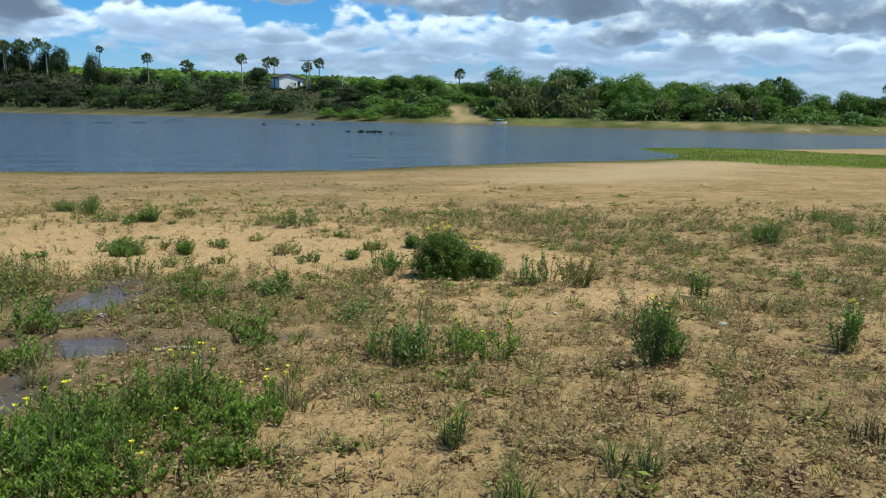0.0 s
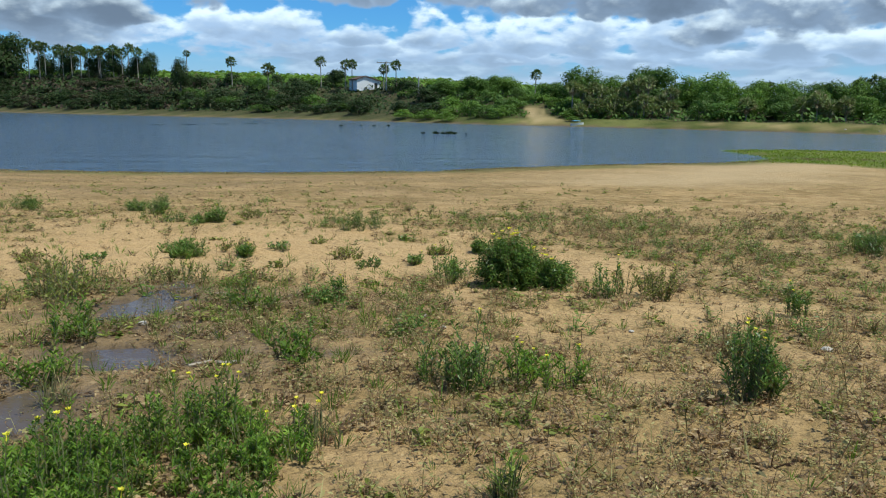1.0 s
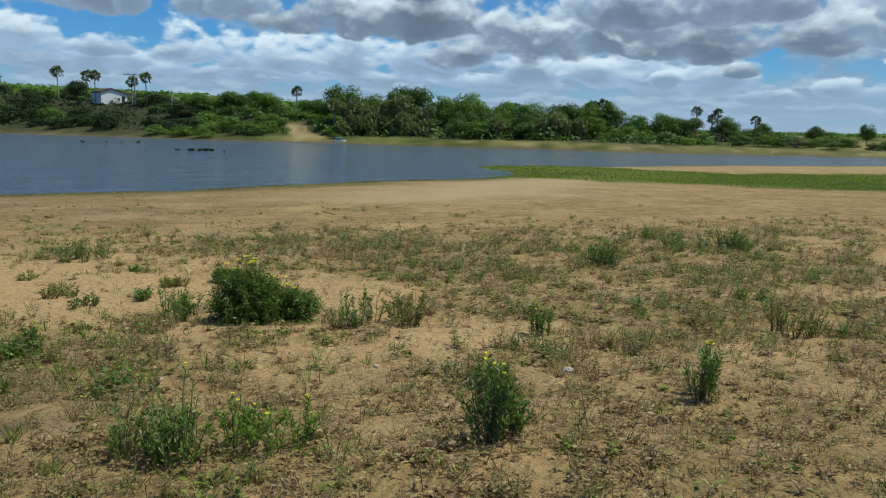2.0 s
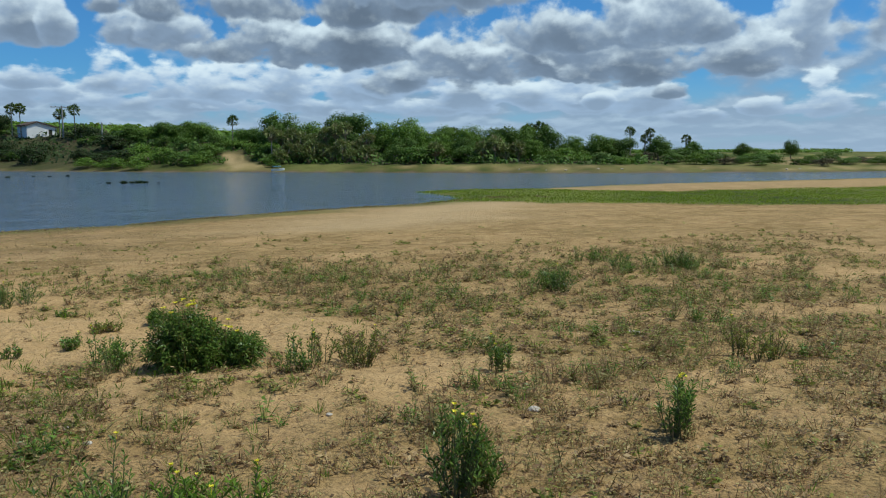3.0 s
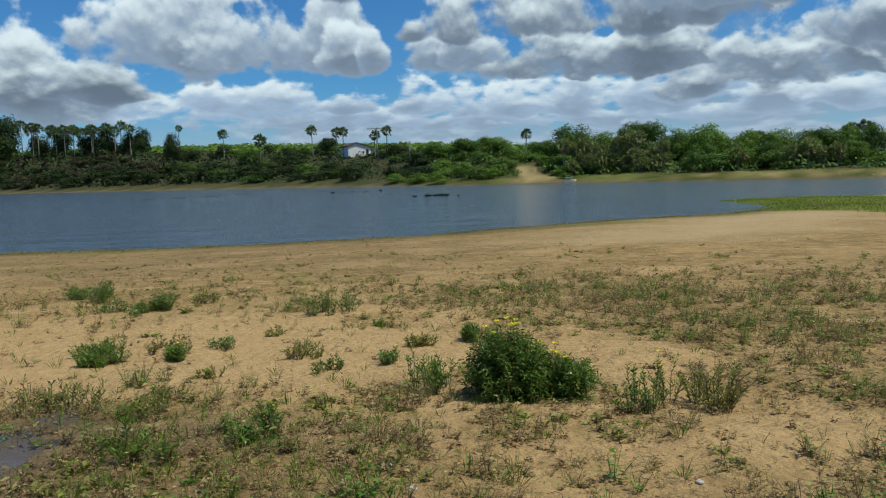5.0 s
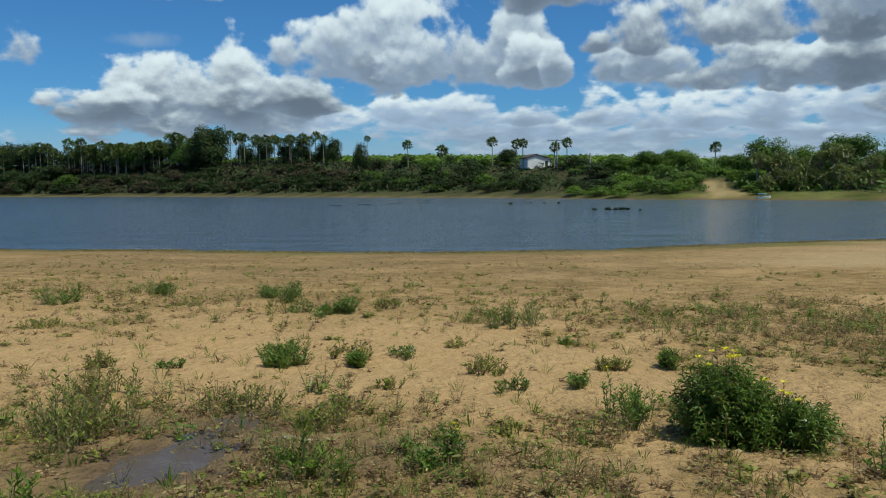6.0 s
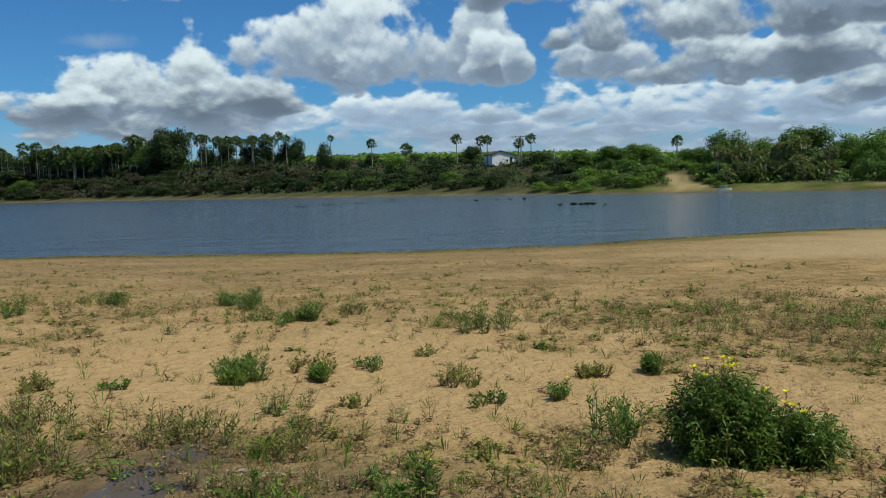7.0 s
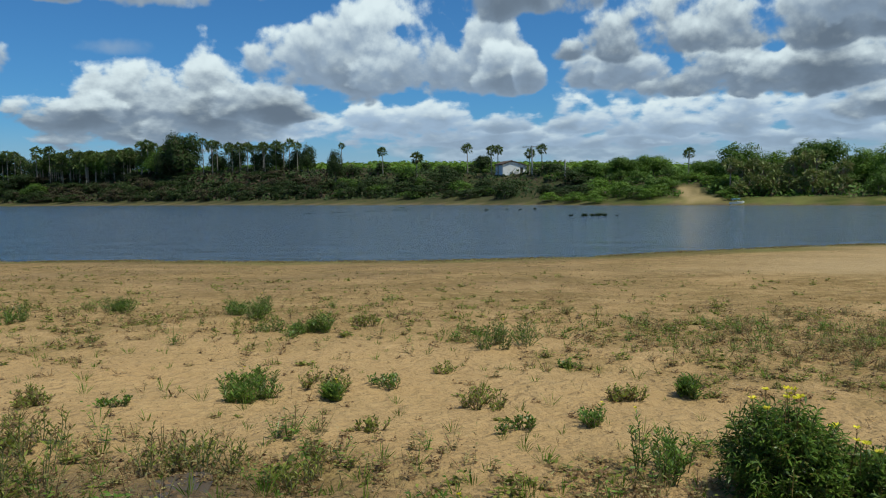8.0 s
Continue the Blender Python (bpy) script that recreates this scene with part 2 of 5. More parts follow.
def ground_material():
    k = Mat("ground_soil", 0.95)
    at = k.tree.nodes.new("ShaderNodeAttribute")
    at.attribute_name = "zones"
    sp = k.tree.nodes.new("ShaderNodeSeparateColor")
    k.link(at.outputs["Color"], sp.inputs[0])
    green, wet, litter = sp.outputs
    sand_zone = at.outputs["Alpha"]
    fine, mid, wide = k.noise(60, 6, 0.7), k.noise(6.5, 5, 0.6), k.noise(0.55, 4, 0.55)
    sand = k.mix(k.ramp(mid, 0.3, 0.72), (0.43, 0.274, 0.124), (0.575, 0.383, 0.18))
    sand = k.mix(k.ramp(wide, 0.35, 0.7), sand, (0.47, 0.30, 0.135))
    sand = k.mix(k.ramp(fine, 0.55, 0.8, 0, 0.55), sand, (0.18, 0.115, 0.045))
    # mats of dry and olive plant matter, thicker where the weeds grow
    olive = k.math("MULTIPLY", k.ramp(k.noise(2.2, 6, 0.72), 0.46, 0.62, 0, 0.6), litter)
    soil = k.mix(olive, sand, (0.25, 0.2, 0.07))
    rust = k.math("MULTIPLY", k.ramp(k.noise(3.4, 5, 0.7, k.coord("Object", (1, 1.3, 1))), 0.46, 0.60, 0, 0.5), litter)
    soil = k.mix(rust, soil, (0.29, 0.175, 0.075))
    streaks = k.math("MULTIPLY", k.ramp(k.noise(2.4, 6, 0.7, k.coord("Object", (0.4, 1.3, 1))), 0.44, 0.60, 0, 0.5), litter)
    soil = k.mix(streaks, soil, (0.27, 0.17, 0.066))
    blotch = k.math("MULTIPLY", k.ramp(k.noise(0.5, 7, 0.75, k.coord("Object", (0.4, 1.2, 1))), 0.40, 0.56, 0, 0.5), litter)
    soil = k.mix(blotch, soil, (0.235, 0.165, 0.058))
    crumbs = k.math("MULTIPLY", k.ramp(k.noise(26, 5, 0.75), 0.5, 0.6), k.ramp(k.noise(2.9, 4, 0.6), 0.38, 0.58))
    crumbs = k.math("MULTIPLY", crumbs, k.math("ADD", k.math("MULTIPLY", litter, 0.8), 0.12))
    soil = k.mix(crumbs, soil, (0.115, 0.075, 0.035))
    # trampled scraps of dark plant matter, a hand wide and less
    scraps = k.math("MULTIPLY", k.ramp(k.noise(13, 4, 0.65), 0.56, 0.63), k.ramp(k.noise(1.7, 4, 0.65), 0.40, 0.56))
    soil = k.mix(k.math("MULTIPLY", scraps, k.math("ADD", k.math("MULTIPLY", litter, 0.6), 0.08)), soil, (0.12, 0.085, 0.035))
    # darker brown patches a few decimetres across, following the litter zone
    dark_patches = k.math("MULTIPLY", k.ramp(k.noise(2.6, 5, 0.7), 0.52, 0.62), k.ramp(k.noise(0.4, 3, 0.6), 0.36, 0.56))
    soil = k.mix(k.math("MULTIPLY", dark_patches, k.math("MULTIPLY", litter, 0.85)), soil, (0.18, 0.12, 0.042))
    # broader dark mottling, stronger towards the beach
    mottle = k.math("MULTIPLY", k.ramp(k.noise(1.5, 3, 0.62), 0.46, 0.6), k.ramp(k.noise(0.22, 3, 0.6), 0.3, 0.6))
    place = k.tree.nodes.new("ShaderNodeSeparateXYZ")
    k.link(k.coord(), place.inputs[0])
    beach_side = k.ramp(place.outputs[1], 12, 20, 0.1, 1.0)
    soil = k.mix(k.math("MULTIPLY", mottle, k.math("MULTIPLY", litter, beach_side)), soil, (0.21, 0.13, 0.048))
    pale = k.math("MULTIPLY", k.ramp(k.noise(1.9, 3, 0.6, k.coord("Object", (1, 1.1, 1.7))), 0.54, 0.66), k.ramp(place.outputs[1], 12, 20, 0.1, 0.35))
    soil = k.mix(pale, soil, (0.55, 0.38, 0.18))
    soil = k.mix(sand_zone, soil, k.mix(k.ramp(mid, 0.3, 0.7), (0.43, 0.30, 0.155), (0.49, 0.355, 0.195)))
    turf = k.mix(k.ramp(k.noise(0.35, 6, 0.7), 0.35, 0.65), (0.038, 0.060, 0.010), (0.085, 0.09, 0.02))
    turf = k.mix(k.ramp(k.noise(0.06, 5, 0.6), 0.42, 0.68, 0, 0.75), turf, (0.25, 0.235, 0.075))
    soil = k.mix(green, soil, turf)
    # dark floor of the far thicket; along the left shore it paints cloud shade
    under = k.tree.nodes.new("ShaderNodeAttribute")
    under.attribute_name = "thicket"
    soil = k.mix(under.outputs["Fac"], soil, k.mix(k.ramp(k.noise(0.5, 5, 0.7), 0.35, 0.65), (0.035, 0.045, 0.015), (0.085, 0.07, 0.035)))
    mud = k.mix(k.ramp(mid, 0.3, 0.7), (0.10, 0.068, 0.038), (0.19, 0.126, 0.068))
    soil = k.mix(wet, soil, mud)
    k.colour(soil)
    k.link(k.ramp(wet, 0.2, 1.0, 0.95, 0.35), k.bsdf.inputs["Roughness"])
    # trodden dents over fine grain
    dents = k.ramp(k.noise(11, 3, 0.5), 0.3, 0.6)
    h = k.math("ADD", k.math("MULTIPLY", fine, 0.25), k.math("ADD", k.math("MULTIPLY", mid, 1.3), k.math("MULTIPLY", dents, 0.5)))
    k.bsdf.inputs["Specular IOR Level"].default_value = 0.12
    k.bump(h, 1.0, 0.05)
    return k.mat


def water_material(name, deep, wave, strength, distance, rough=0.07):
    k = Mat(name, rough)
    c = k.coord("Object", (0.55, 1.0, 1.0))
    k.colour(k.mix(k.noise(0.03, 3.0), deep, tuple(1.35 * v for v in deep)))
    k.bsdf.inputs["IOR"].default_value = 1.33
    gusts = k.ramp(k.noise(0.035, 3.0, 0.5), 0.3, 0.7, 0.55, 1.0)
    h = k.math("ADD", k.noise(wave, 4.0, 0.6, c), k.math("MULTIPLY", k.noise(wave * 0.22, 2.0, 0.5, c), 2.2))
    k.bump(k.math("MULTIPLY", h, gusts), strength, distance)
    return k.mat


SOIL = ground_material()
RIVER = water_material("river_water", (0.062, 0.09, 0.122), 1.5, 1.0, 0.42, 0.1)
PUDDLE = water_material("puddle_water", (0.085, 0.062, 0.042), 7.0, 0.7, 0.016, 0.16)
LEAF_BUSH = leaf_material("bush_leaves", (0.045, 0.10, 0.014), (0.20, 0.30, 0.05), (0.22, 0.19, 0.05), 0.06, 0.34, 0.4)
LEAF_LUSH = leaf_material("lush_leaves", (0.06, 0.13, 0.012), (0.215, 0.32, 0.032), (0.22, 0.2, 0.05), 0.08)
LEAF_WEED = leaf_material("weed_leaves", (0.09, 0.115, 0.018), (0.32, 0.35, 0.065), (0.24, 0.16, 0.07), 0.22)
LEAF_GREY = leaf_material("grey_weed_leaves", (0.135, 0.115, 0.036), (0.45, 0.395, 0.155), (0.25, 0.15, 0.075), 0.36)
LEAF_DRY = leaf_material("dry_weed_leaves", (0.30, 0.185, 0.09), (0.60, 0.44, 0.22), (0.13, 0.075, 0.035), 0.3)
LEAF_TREE = leaf_material("tree_leaves", (0.065, 0.125, 0.014), (0.10, 0.175, 0.024), (0.13, 0.13, 0.04), 0.05, 0.6, 0.3)
LEAF_BRIGHT = leaf_material("bright_tree_leaves", (0.10, 0.18, 0.018), (0.145, 0.24, 0.03), (0.17, 0.18, 0.05), 0.05, 0.6, 0.35)
# dark leaves with the left bank's cloud shade put into their colour
LEAF_DARK_SHADED = leaf_material("dark_cloud_shaded_leaves", (0.018, 0.036, 0.007), (0.042, 0.073, 0.013), (0.075, 0.055, 0.03), 0.08, 0.65, 0.2)
LEAF_TWIG = leaf_material("bare_thicket_twigs", (0.045, 0.033, 0.02), (0.09, 0.064, 0.038), (0.05, 0.07, 0.02), 0.25, 0.8, 0.1)
LEAF_PALM = leaf_material("palm_fronds", (0.055, 0.10, 0.02), (0.15, 0.20, 0.055), (0.25, 0.22, 0.11), 0.08, 0.45, 0.15)
LEAF_PALE = leaf_material("pale_palm_fronds", (0.085, 0.13, 0.028), (0.27, 0.31, 0.10), (0.34, 0.28, 0.15), 0.15, 0.45, 0.2)
LEAF_DEAD = leaf_material("dead_palm_fronds", (0.16, 0.12, 0.06), (0.36, 0.28, 0.16), None, 0, 0.8, 0.1)
GRASS = leaf_material("reed_grass", (0.18, 0.27, 0.015), (0.34, 0.43, 0.03), (0.28, 0.26, 0.08), 0.1)
PETAL = leaf_material("yellow_petals", (0.72, 0.6, 0.03), (0.8, 0.72, 0.06), None, 0, 0.6, 0.3)
STEM_GREEN = plain_material("green_stems", (0.08, 0.10, 0.03), (0.16, 0.15, 0.06), 40, 0.7)
STEM_DRY = plain_material("dry_stems", (0.14, 0.10, 0.055), (0.24, 0.17, 0.09), 40, 0.9)
BARK = plain_material("grey_bark", (0.10, 0.085, 0.065), (0.21, 0.18, 0.14), 6, 0.95, 0.6, 0.0, 0.05)
PALM_BARK = plain_material("palm_bark", (0.20, 0.175, 0.13), (0.38, 0.34, 0.27), 9, 0.95, 0.6, 0.0, 0.04)
PLASTER = plain_material("white_plaster", (0.72, 0.71, 0.68), (0.82, 0.81, 0.79), 1.3, 0.85, 0.1)
ROOF_TILE = plain_material("dark_roof_tiles", (0.075, 0.055, 0.045), (0.13, 0.09, 0.07), 5, 0.85)
ROOF_TILE.node_tree.nodes["Principled BSDF"].inputs["Specular IOR Level"].default_value = 0.15
DOOR_WOOD = plain_material("dark_door_wood", (0.04, 0.03, 0.025), (0.07, 0.05, 0.04), 8, 0.7)
CONCRETE = plain_material("pole_concrete", (0.28, 0.27, 0.25), (0.36, 0.35, 0.33), 6, 0.9)
BOAT_PAINT = plain_material("boat_paint", (0.66, 0.70, 0.72), (0.78, 0.80, 0.80), 3, 0.45, 0.05)
BOAT_BLUE = plain_material("boat_blue_cover", (0.10, 0.30, 0.42), (0.14, 0.38, 0.50), 4, 0.6)
STONE = plain_material("pale_stone", (0.34, 0.29, 0.23), (0.52, 0.47, 0.40), 25, 0.9)
DRIFTWOOD = plain_material("driftwood", (0.30, 0.25, 0.18), (0.42, 0.36, 0.28), 20, 0.9)


# ---------------------------------------------------------------- lie of the land
WATER = -2.3
# shore lines, from west to east
NEAR_SHORE = [(-900, -60), (-150, 28), (-60, 37), (-38, 39.3), (-30, 41), (-20, 41.2), (-13, 42.8), (-5.4, 46), (1.2, 51.3), (8, 55.3),
              (14.5, 58.7), (17.2, 60.8), (18.8, 63), (19.4, 67), (18.5, 72.5), (18.4, 76), (21, 77.6), (31, 78), (46.5, 85), (56, 86.5),
              (80, 91), (130, 98), (300, 112), (900, 130)]
FAR_SHORE = [(-900, 470), (-330, 342), (-235, 301), (-138, 252), (-70, 219), (-36, 196), (-13, 178), (8, 169), (28, 156), (50, 143),
             (64, 132), (96, 126.5), (110, 122), (180, 126), (400, 140), (900, 165)]

# where the beach ends and the low meadow of the spit begins
LOW_LINE = NEAR_SHORE[:11] + [(20, 57), (25, 53.8), (32, 49.8), (41, 46.8), (60, 42), (140, 33), (900, -40)]


def shore_distance(x, y, line):
    """Distance from a shore line, and on which side: positive to the left of its run."""
    best = np.full(x.shape, 1e9)
    inside = np.zeros(x.shape, bool)
    closed = line + [(900, 9000), (-900, 9000)]
    for i, (ax, ay) in enumerate(closed):
        bx, by = closed[(i + 1) % len(closed)]
        if i < len(line) - 1:
            dx, dy = bx - ax, by - ay
            s = np.clip(((x - ax) * dx + (y - ay) * dy) / (dx * dx + dy * dy), 0, 1)
            best = np.minimum(best, np.hypot(x - ax - s * dx, y - ay - s * dy))
        if ay != by:
            cross = (ay > y) != (by > y)
            inside ^= cross & (x < (bx - ax) * (y - ay) / (by - ay) + ax)
    return np.where(inside, best, -best)


def smooth(a, b, v):
    s = np.clip((v - a) / (b - a), 0, 1)
    return s * s * (3 - 2 * s)


def ripple(x, y, size, seed):
    """Cheap smooth noise, about -1 to 1."""
    r = np.random.RandomState(seed)
    out = 0
    for k in range(6):
        a, p, q = r.uniform(0, 6.28), r.uniform(0.6, 1.7), r.uniform(0, 6.28)
        out = out + np.sin((x * np.cos(a) + y * np.sin(a)) * p * 6.28 / size + q + 1.3 * np.sin((x * np.sin(a) - y * np.cos(a)) * 4.1 / size + k))
    return out / 3.2


PUDDLES = [(-3.62, 7.7, 0.30, 0.62), (-2.8, 5.8, 0.5, 0.24), (-2.75, 4.5, 0.34, 0.34)]


def bank_slope(y):
    """The near bank's even fall towards the river."""
    return np.interp(y, [-900, -60, 0, 8, 11.6, 16], [5, 1.8, 0, -0.54, -0.75, -0.89])


def puddle_level(py):
    return float(bank_slope(py)) - 0.01


def height(x, y):
    x, y = np.asarray(x, float), np.asarray(y, float)
    dn, df = -shore_distance(x, y, NEAR_SHORE), shore_distance(x, y, FAR_SHORE)
    plane = bank_slope(y)
    dl = -shore_distance(x, y, LOW_LINE)
    s = np.clip((y - 16) / (np.maximum(y - 16, 0) + np.maximum(dl, 0.0) + 1e-6), 0, 1)
    near = plane + (WATER - plane) * s
    near = np.maximum(near, WATER + 0.12 * smooth(0, 2.5, dn))
    near = near + np.clip(dn / 20, 0, 1) * (0.035 * ripple(x, y, 2.6, 1) + 0.012 * ripple(x, y, 0.7, 2))
    near = near + 0.05 * np.clip(dn / 10, 0, 1) * ripple(x, y, 14, 3) * smooth(18, 30, y)
    for px, py, rx, ry in PUDDLES:
        r2 = ((x - px) / rx) ** 2 + ((y - py) / ry) ** 2
        flat = np.exp(-(r2 / 3.2) ** 2)
        near = near * (1 - flat) + (puddle_level(py) + 0.012) * flat
        near = near - 0.05 * np.exp(-r2 ** 1.5) + flat * 0.016 * ripple(x, y, 0.8, 6)
    top = np.interp(x, [-420, -260, -140, -80, -40, 0, 40, 70, 110, 300], [17, 16, 12.5, 10.5, 9.2, 7, 4.6, 2.8, 2.2, 2])
    step = np.interp(x, [-40, 20, 60, 120], [1.7, 1.5, 1.6, 1.0])
    far = WATER + step * smooth(-1, 11, df) + (top - step) * smooth(8, 40, df) + 0.35 * ripple(x, y, 22, 4) * smooth(6, 20, df)
    hill = np.interp(x / np.maximum(y, 1), [-0.8, -0.3, 0.1, 0.4, 0.55, 1.0], [15, 13, 9, 4, 1.0, 1.0])
    far = far + hill * smooth(90, 420, df) + np.interp(x / np.maximum(y, 1), [-0.3, 0.2, 0.5], [14, 9, 3.5]) * smooth(500, 1600, df) + 1.2 * ripple(x, y, 150, 5) * smooth(60, 200, df)
    bed = WATER - np.clip(0.06 * np.minimum(-dn, -df) + 0.03, 0, 1.6)
    return np.where(dn > 0, near, np.where(df > 0, far, bed))


# ---------------------------------------------------------------- mesh helpers
def quads_mesh(name, quads, mat, more=()):
    """One mesh from an array of four-cornered faces (n, 4, 3)."""
    quads = np.asarray(quads, np.float32).reshape(-1, 4, 3)
    n = len(quads)
    me = bpy.data.meshes.new(name)
    me.vertices.add(n * 4)
    me.vertices.foreach_set("co", quads.reshape(-1))
    me.loops.add(n * 4)
    me.loops.foreach_set("vertex_index", np.arange(n * 4, dtype=np.int32))
    me.polygons.add(n)
    me.polygons.foreach_set("loop_start", np.arange(0, n * 4, 4, dtype=np.int32))
    me.update(calc_edges=True)
    me.materials.append(mat)
    return me


def unit(v):
    return v / np.maximum(np.linalg.norm(v, axis=-1, keepdims=True), 1e-9)


def leaves(base, way, length, width, rng, sag=0.15):
    """Pointed leaves: rhombs from base along way, with a drooping tip."""
    n = len(base)
    way = unit(way)
    side = unit(np.cross(way, rng.normal(size=(n, 3)) * 0.5 + (0, 0, 1)))
    length, width = np.broadcast_to(length, n)[:, None], np.broadcast_to(width, n)[:, None]
    mid = base + way * length * 0.5
    tip = base + way * length - np.array((0, 0, 1)) * length * sag
    return np.stack([base, mid + side * width / 2, tip, mid - side * width / 2], 1)


def flakes(middle, normal, length, width, rng):
    """Pointed sprays of foliage that lie across a normal, so that a mass of them is shaded as a mass."""
    n = len(middle)
    normal = unit(normal)
    way = unit(np.cross(normal, rng.normal(size=(n, 3))))
    side = np.cross(normal, way)
    length, width = np.broadcast_to(length, n)[:, None], np.broadcast_to(width, n)[:, None]
    hang = np.array((0, 0, 0.12)) * length
    return np.stack([middle - way * length * 0.5, middle + side * width * 0.5 + hang, middle + way * length * 0.5 - hang, middle - side * width * 0.5], 1)


def tubes(p0, p1, r0, r1, rng=None):
    """Three-sided stems from p0 to p1."""
    p0, p1 = np.asarray(p0, float).reshape(-1, 3), np.asarray(p1, float).reshape(-1, 3)
    way = unit(p1 - p0)
    a = unit(np.cross(way, (0.31, 0.87, 0.11)))
    b = np.cross(way, a)
    r0, r1 = np.broadcast_to(r0, len(p0))[:, None], np.broadcast_to(r1, len(p0))[:, None]
    ring = [(a * math.cos(k * 2.0944) + b * math.sin(k * 2.0944)) for k in range(3)]
    return np.concatenate([np.stack([p0 + ring[k] * r0, p0 + ring[(k + 1) % 3] * r0, p1 + ring[(k + 1) % 3] * r1, p1 + ring[k] * r1], 1) for k in range(3)])


def part(name, me, parent, label=""):
    ob = new(name, me)
    ob.parent = parent
    return tagged(ob, label=label)


def bm_part(name, bm, mat, parent, label=""):
    me = bpy.data.meshes.new(name)
    bm.to_mesh(me)
    bm.free()
    me.materials.append(mat)
    return part(name, me, parent, label)


def box(bm, x, y, z, sx, sy, sz, bevel=0.0, turn=None):
    """A box with its middle at x, y, z."""
    made = bmesh.ops.create_cube(bm, size=1.0)["verts"]
    bmesh.ops.scale(bm, vec=(sx, sy, sz), verts=made)
    if bevel:
        edges = list({e for v in made for e in v.link_edges})
        made = bmesh.ops.bevel(bm, geom=edges, offset=bevel, segments=1, affect="EDGES")["verts"]
    if turn:
        bmesh.ops.rotate(bm, cent=(0, 0, 0), matrix=turn, verts=made)
    bmesh.ops.translate(bm, vec=(x, y, z), verts=made)


def tube_bm(bm, points, radii, sides=7):
    """A tapered tube along points."""
    rings = []
    for i, p in enumerate(points):
        a, b = points[max(i - 1, 0)], points[min(i + 1, len(points) - 1)]
        way = (Vector(b) - Vector(a)).normalized()
        s = way.orthogonal().normalized()
        t = way.cross(s)
        rings.append([bm.verts.new(Vector(p) + (s * math.cos(k * 6.2832 / sides) + t * math.sin(k * 6.2832 / sides)) * radii[i]) for k in range(sides)])
    for lo, hi in zip(rings, rings[1:]):
        for k in range(sides):
            bm.faces.new((lo[k], lo[(k + 1) % sides], hi[(k + 1) % sides], hi[k]))
    bm.faces.new(rings[-1])


def thing(name, x, y, label, category, group="", z=None, turn=0.0, scale=1.0):
    ob = new(name)
    ob.empty_display_size = 0.1
    ob.matrix_basis = pose(x, y, float(height(x, y)) if z is None else z, 0, 0, turn) @ Matrix.Scale(scale, 4)
    return tagged(ob, label, category, group)


# ---------------------------------------------------------------- ground and water
def grid_lines(lo, hi, fine_lo, fine_hi, step, growth, widest=90.0):
    mid = list(np.arange(fine_lo, fine_hi + step / 2, step))
    for sign, end in ((1, hi), (-1, lo)):
        v, s = (mid[-1], step) if sign > 0 else (mid[0], step)
        side = []
        while sign * v < sign * end:
            s = min(s * growth, widest)
            v += sign * s
            side.append(v)
        mid = mid + side if sign > 0 else side[::-1] + mid
    return np.array(mid)


def weed_cover(x, y):
    """How thickly the near bank is overgrown, 0 to 1."""
    c = 0.50 + 0.34 * ripple(x, y, 3.4, 11) + 0.2 * ripple(x, y, 1.1, 12)
    for px, py, r, a in ((-2.6, 12.4, 2.3, -0.55), (-5.5, 11.3, 2.2, -0.35), (-6.5, 13.5, 3.0, -0.3), (-1.0, 10.9, 1.2, -0.4), (1.6, 11.2, 1.0, -0.45), (1.2, 15.8, 3.0, 0.45),
                         (3.2, 12.8, 1.8, 0.4), (6.5, 10.0, 3.5, 0.3), (7.0, 15.5, 4.0, 0.25), (1.5, 3.9, 2.2, 0.25), (-1.5, 8.0, 1.6, 0.3), (0.6, 7.3, 1.0, -0.25), (-4.0, 14.8, 1.5, 0.1),
                         (-3.2, 8.6, 1.0, 0.35), (-2.6, 5.4, 1.2, 0.2)):
        c = c + a * np.exp(-((x - px) ** 2 + (y - py) ** 2) / r ** 2)
    c = 0.12 + 0.88 * smooth(0.22, 0.85, c)
    fade = 1 - smooth(15.5, 24, y + 1.2 * ripple(x, y, 5, 13) - 0.18 * x)
    return np.clip(c, 0.03, 1) * (0.06 + 0.94 * fade)


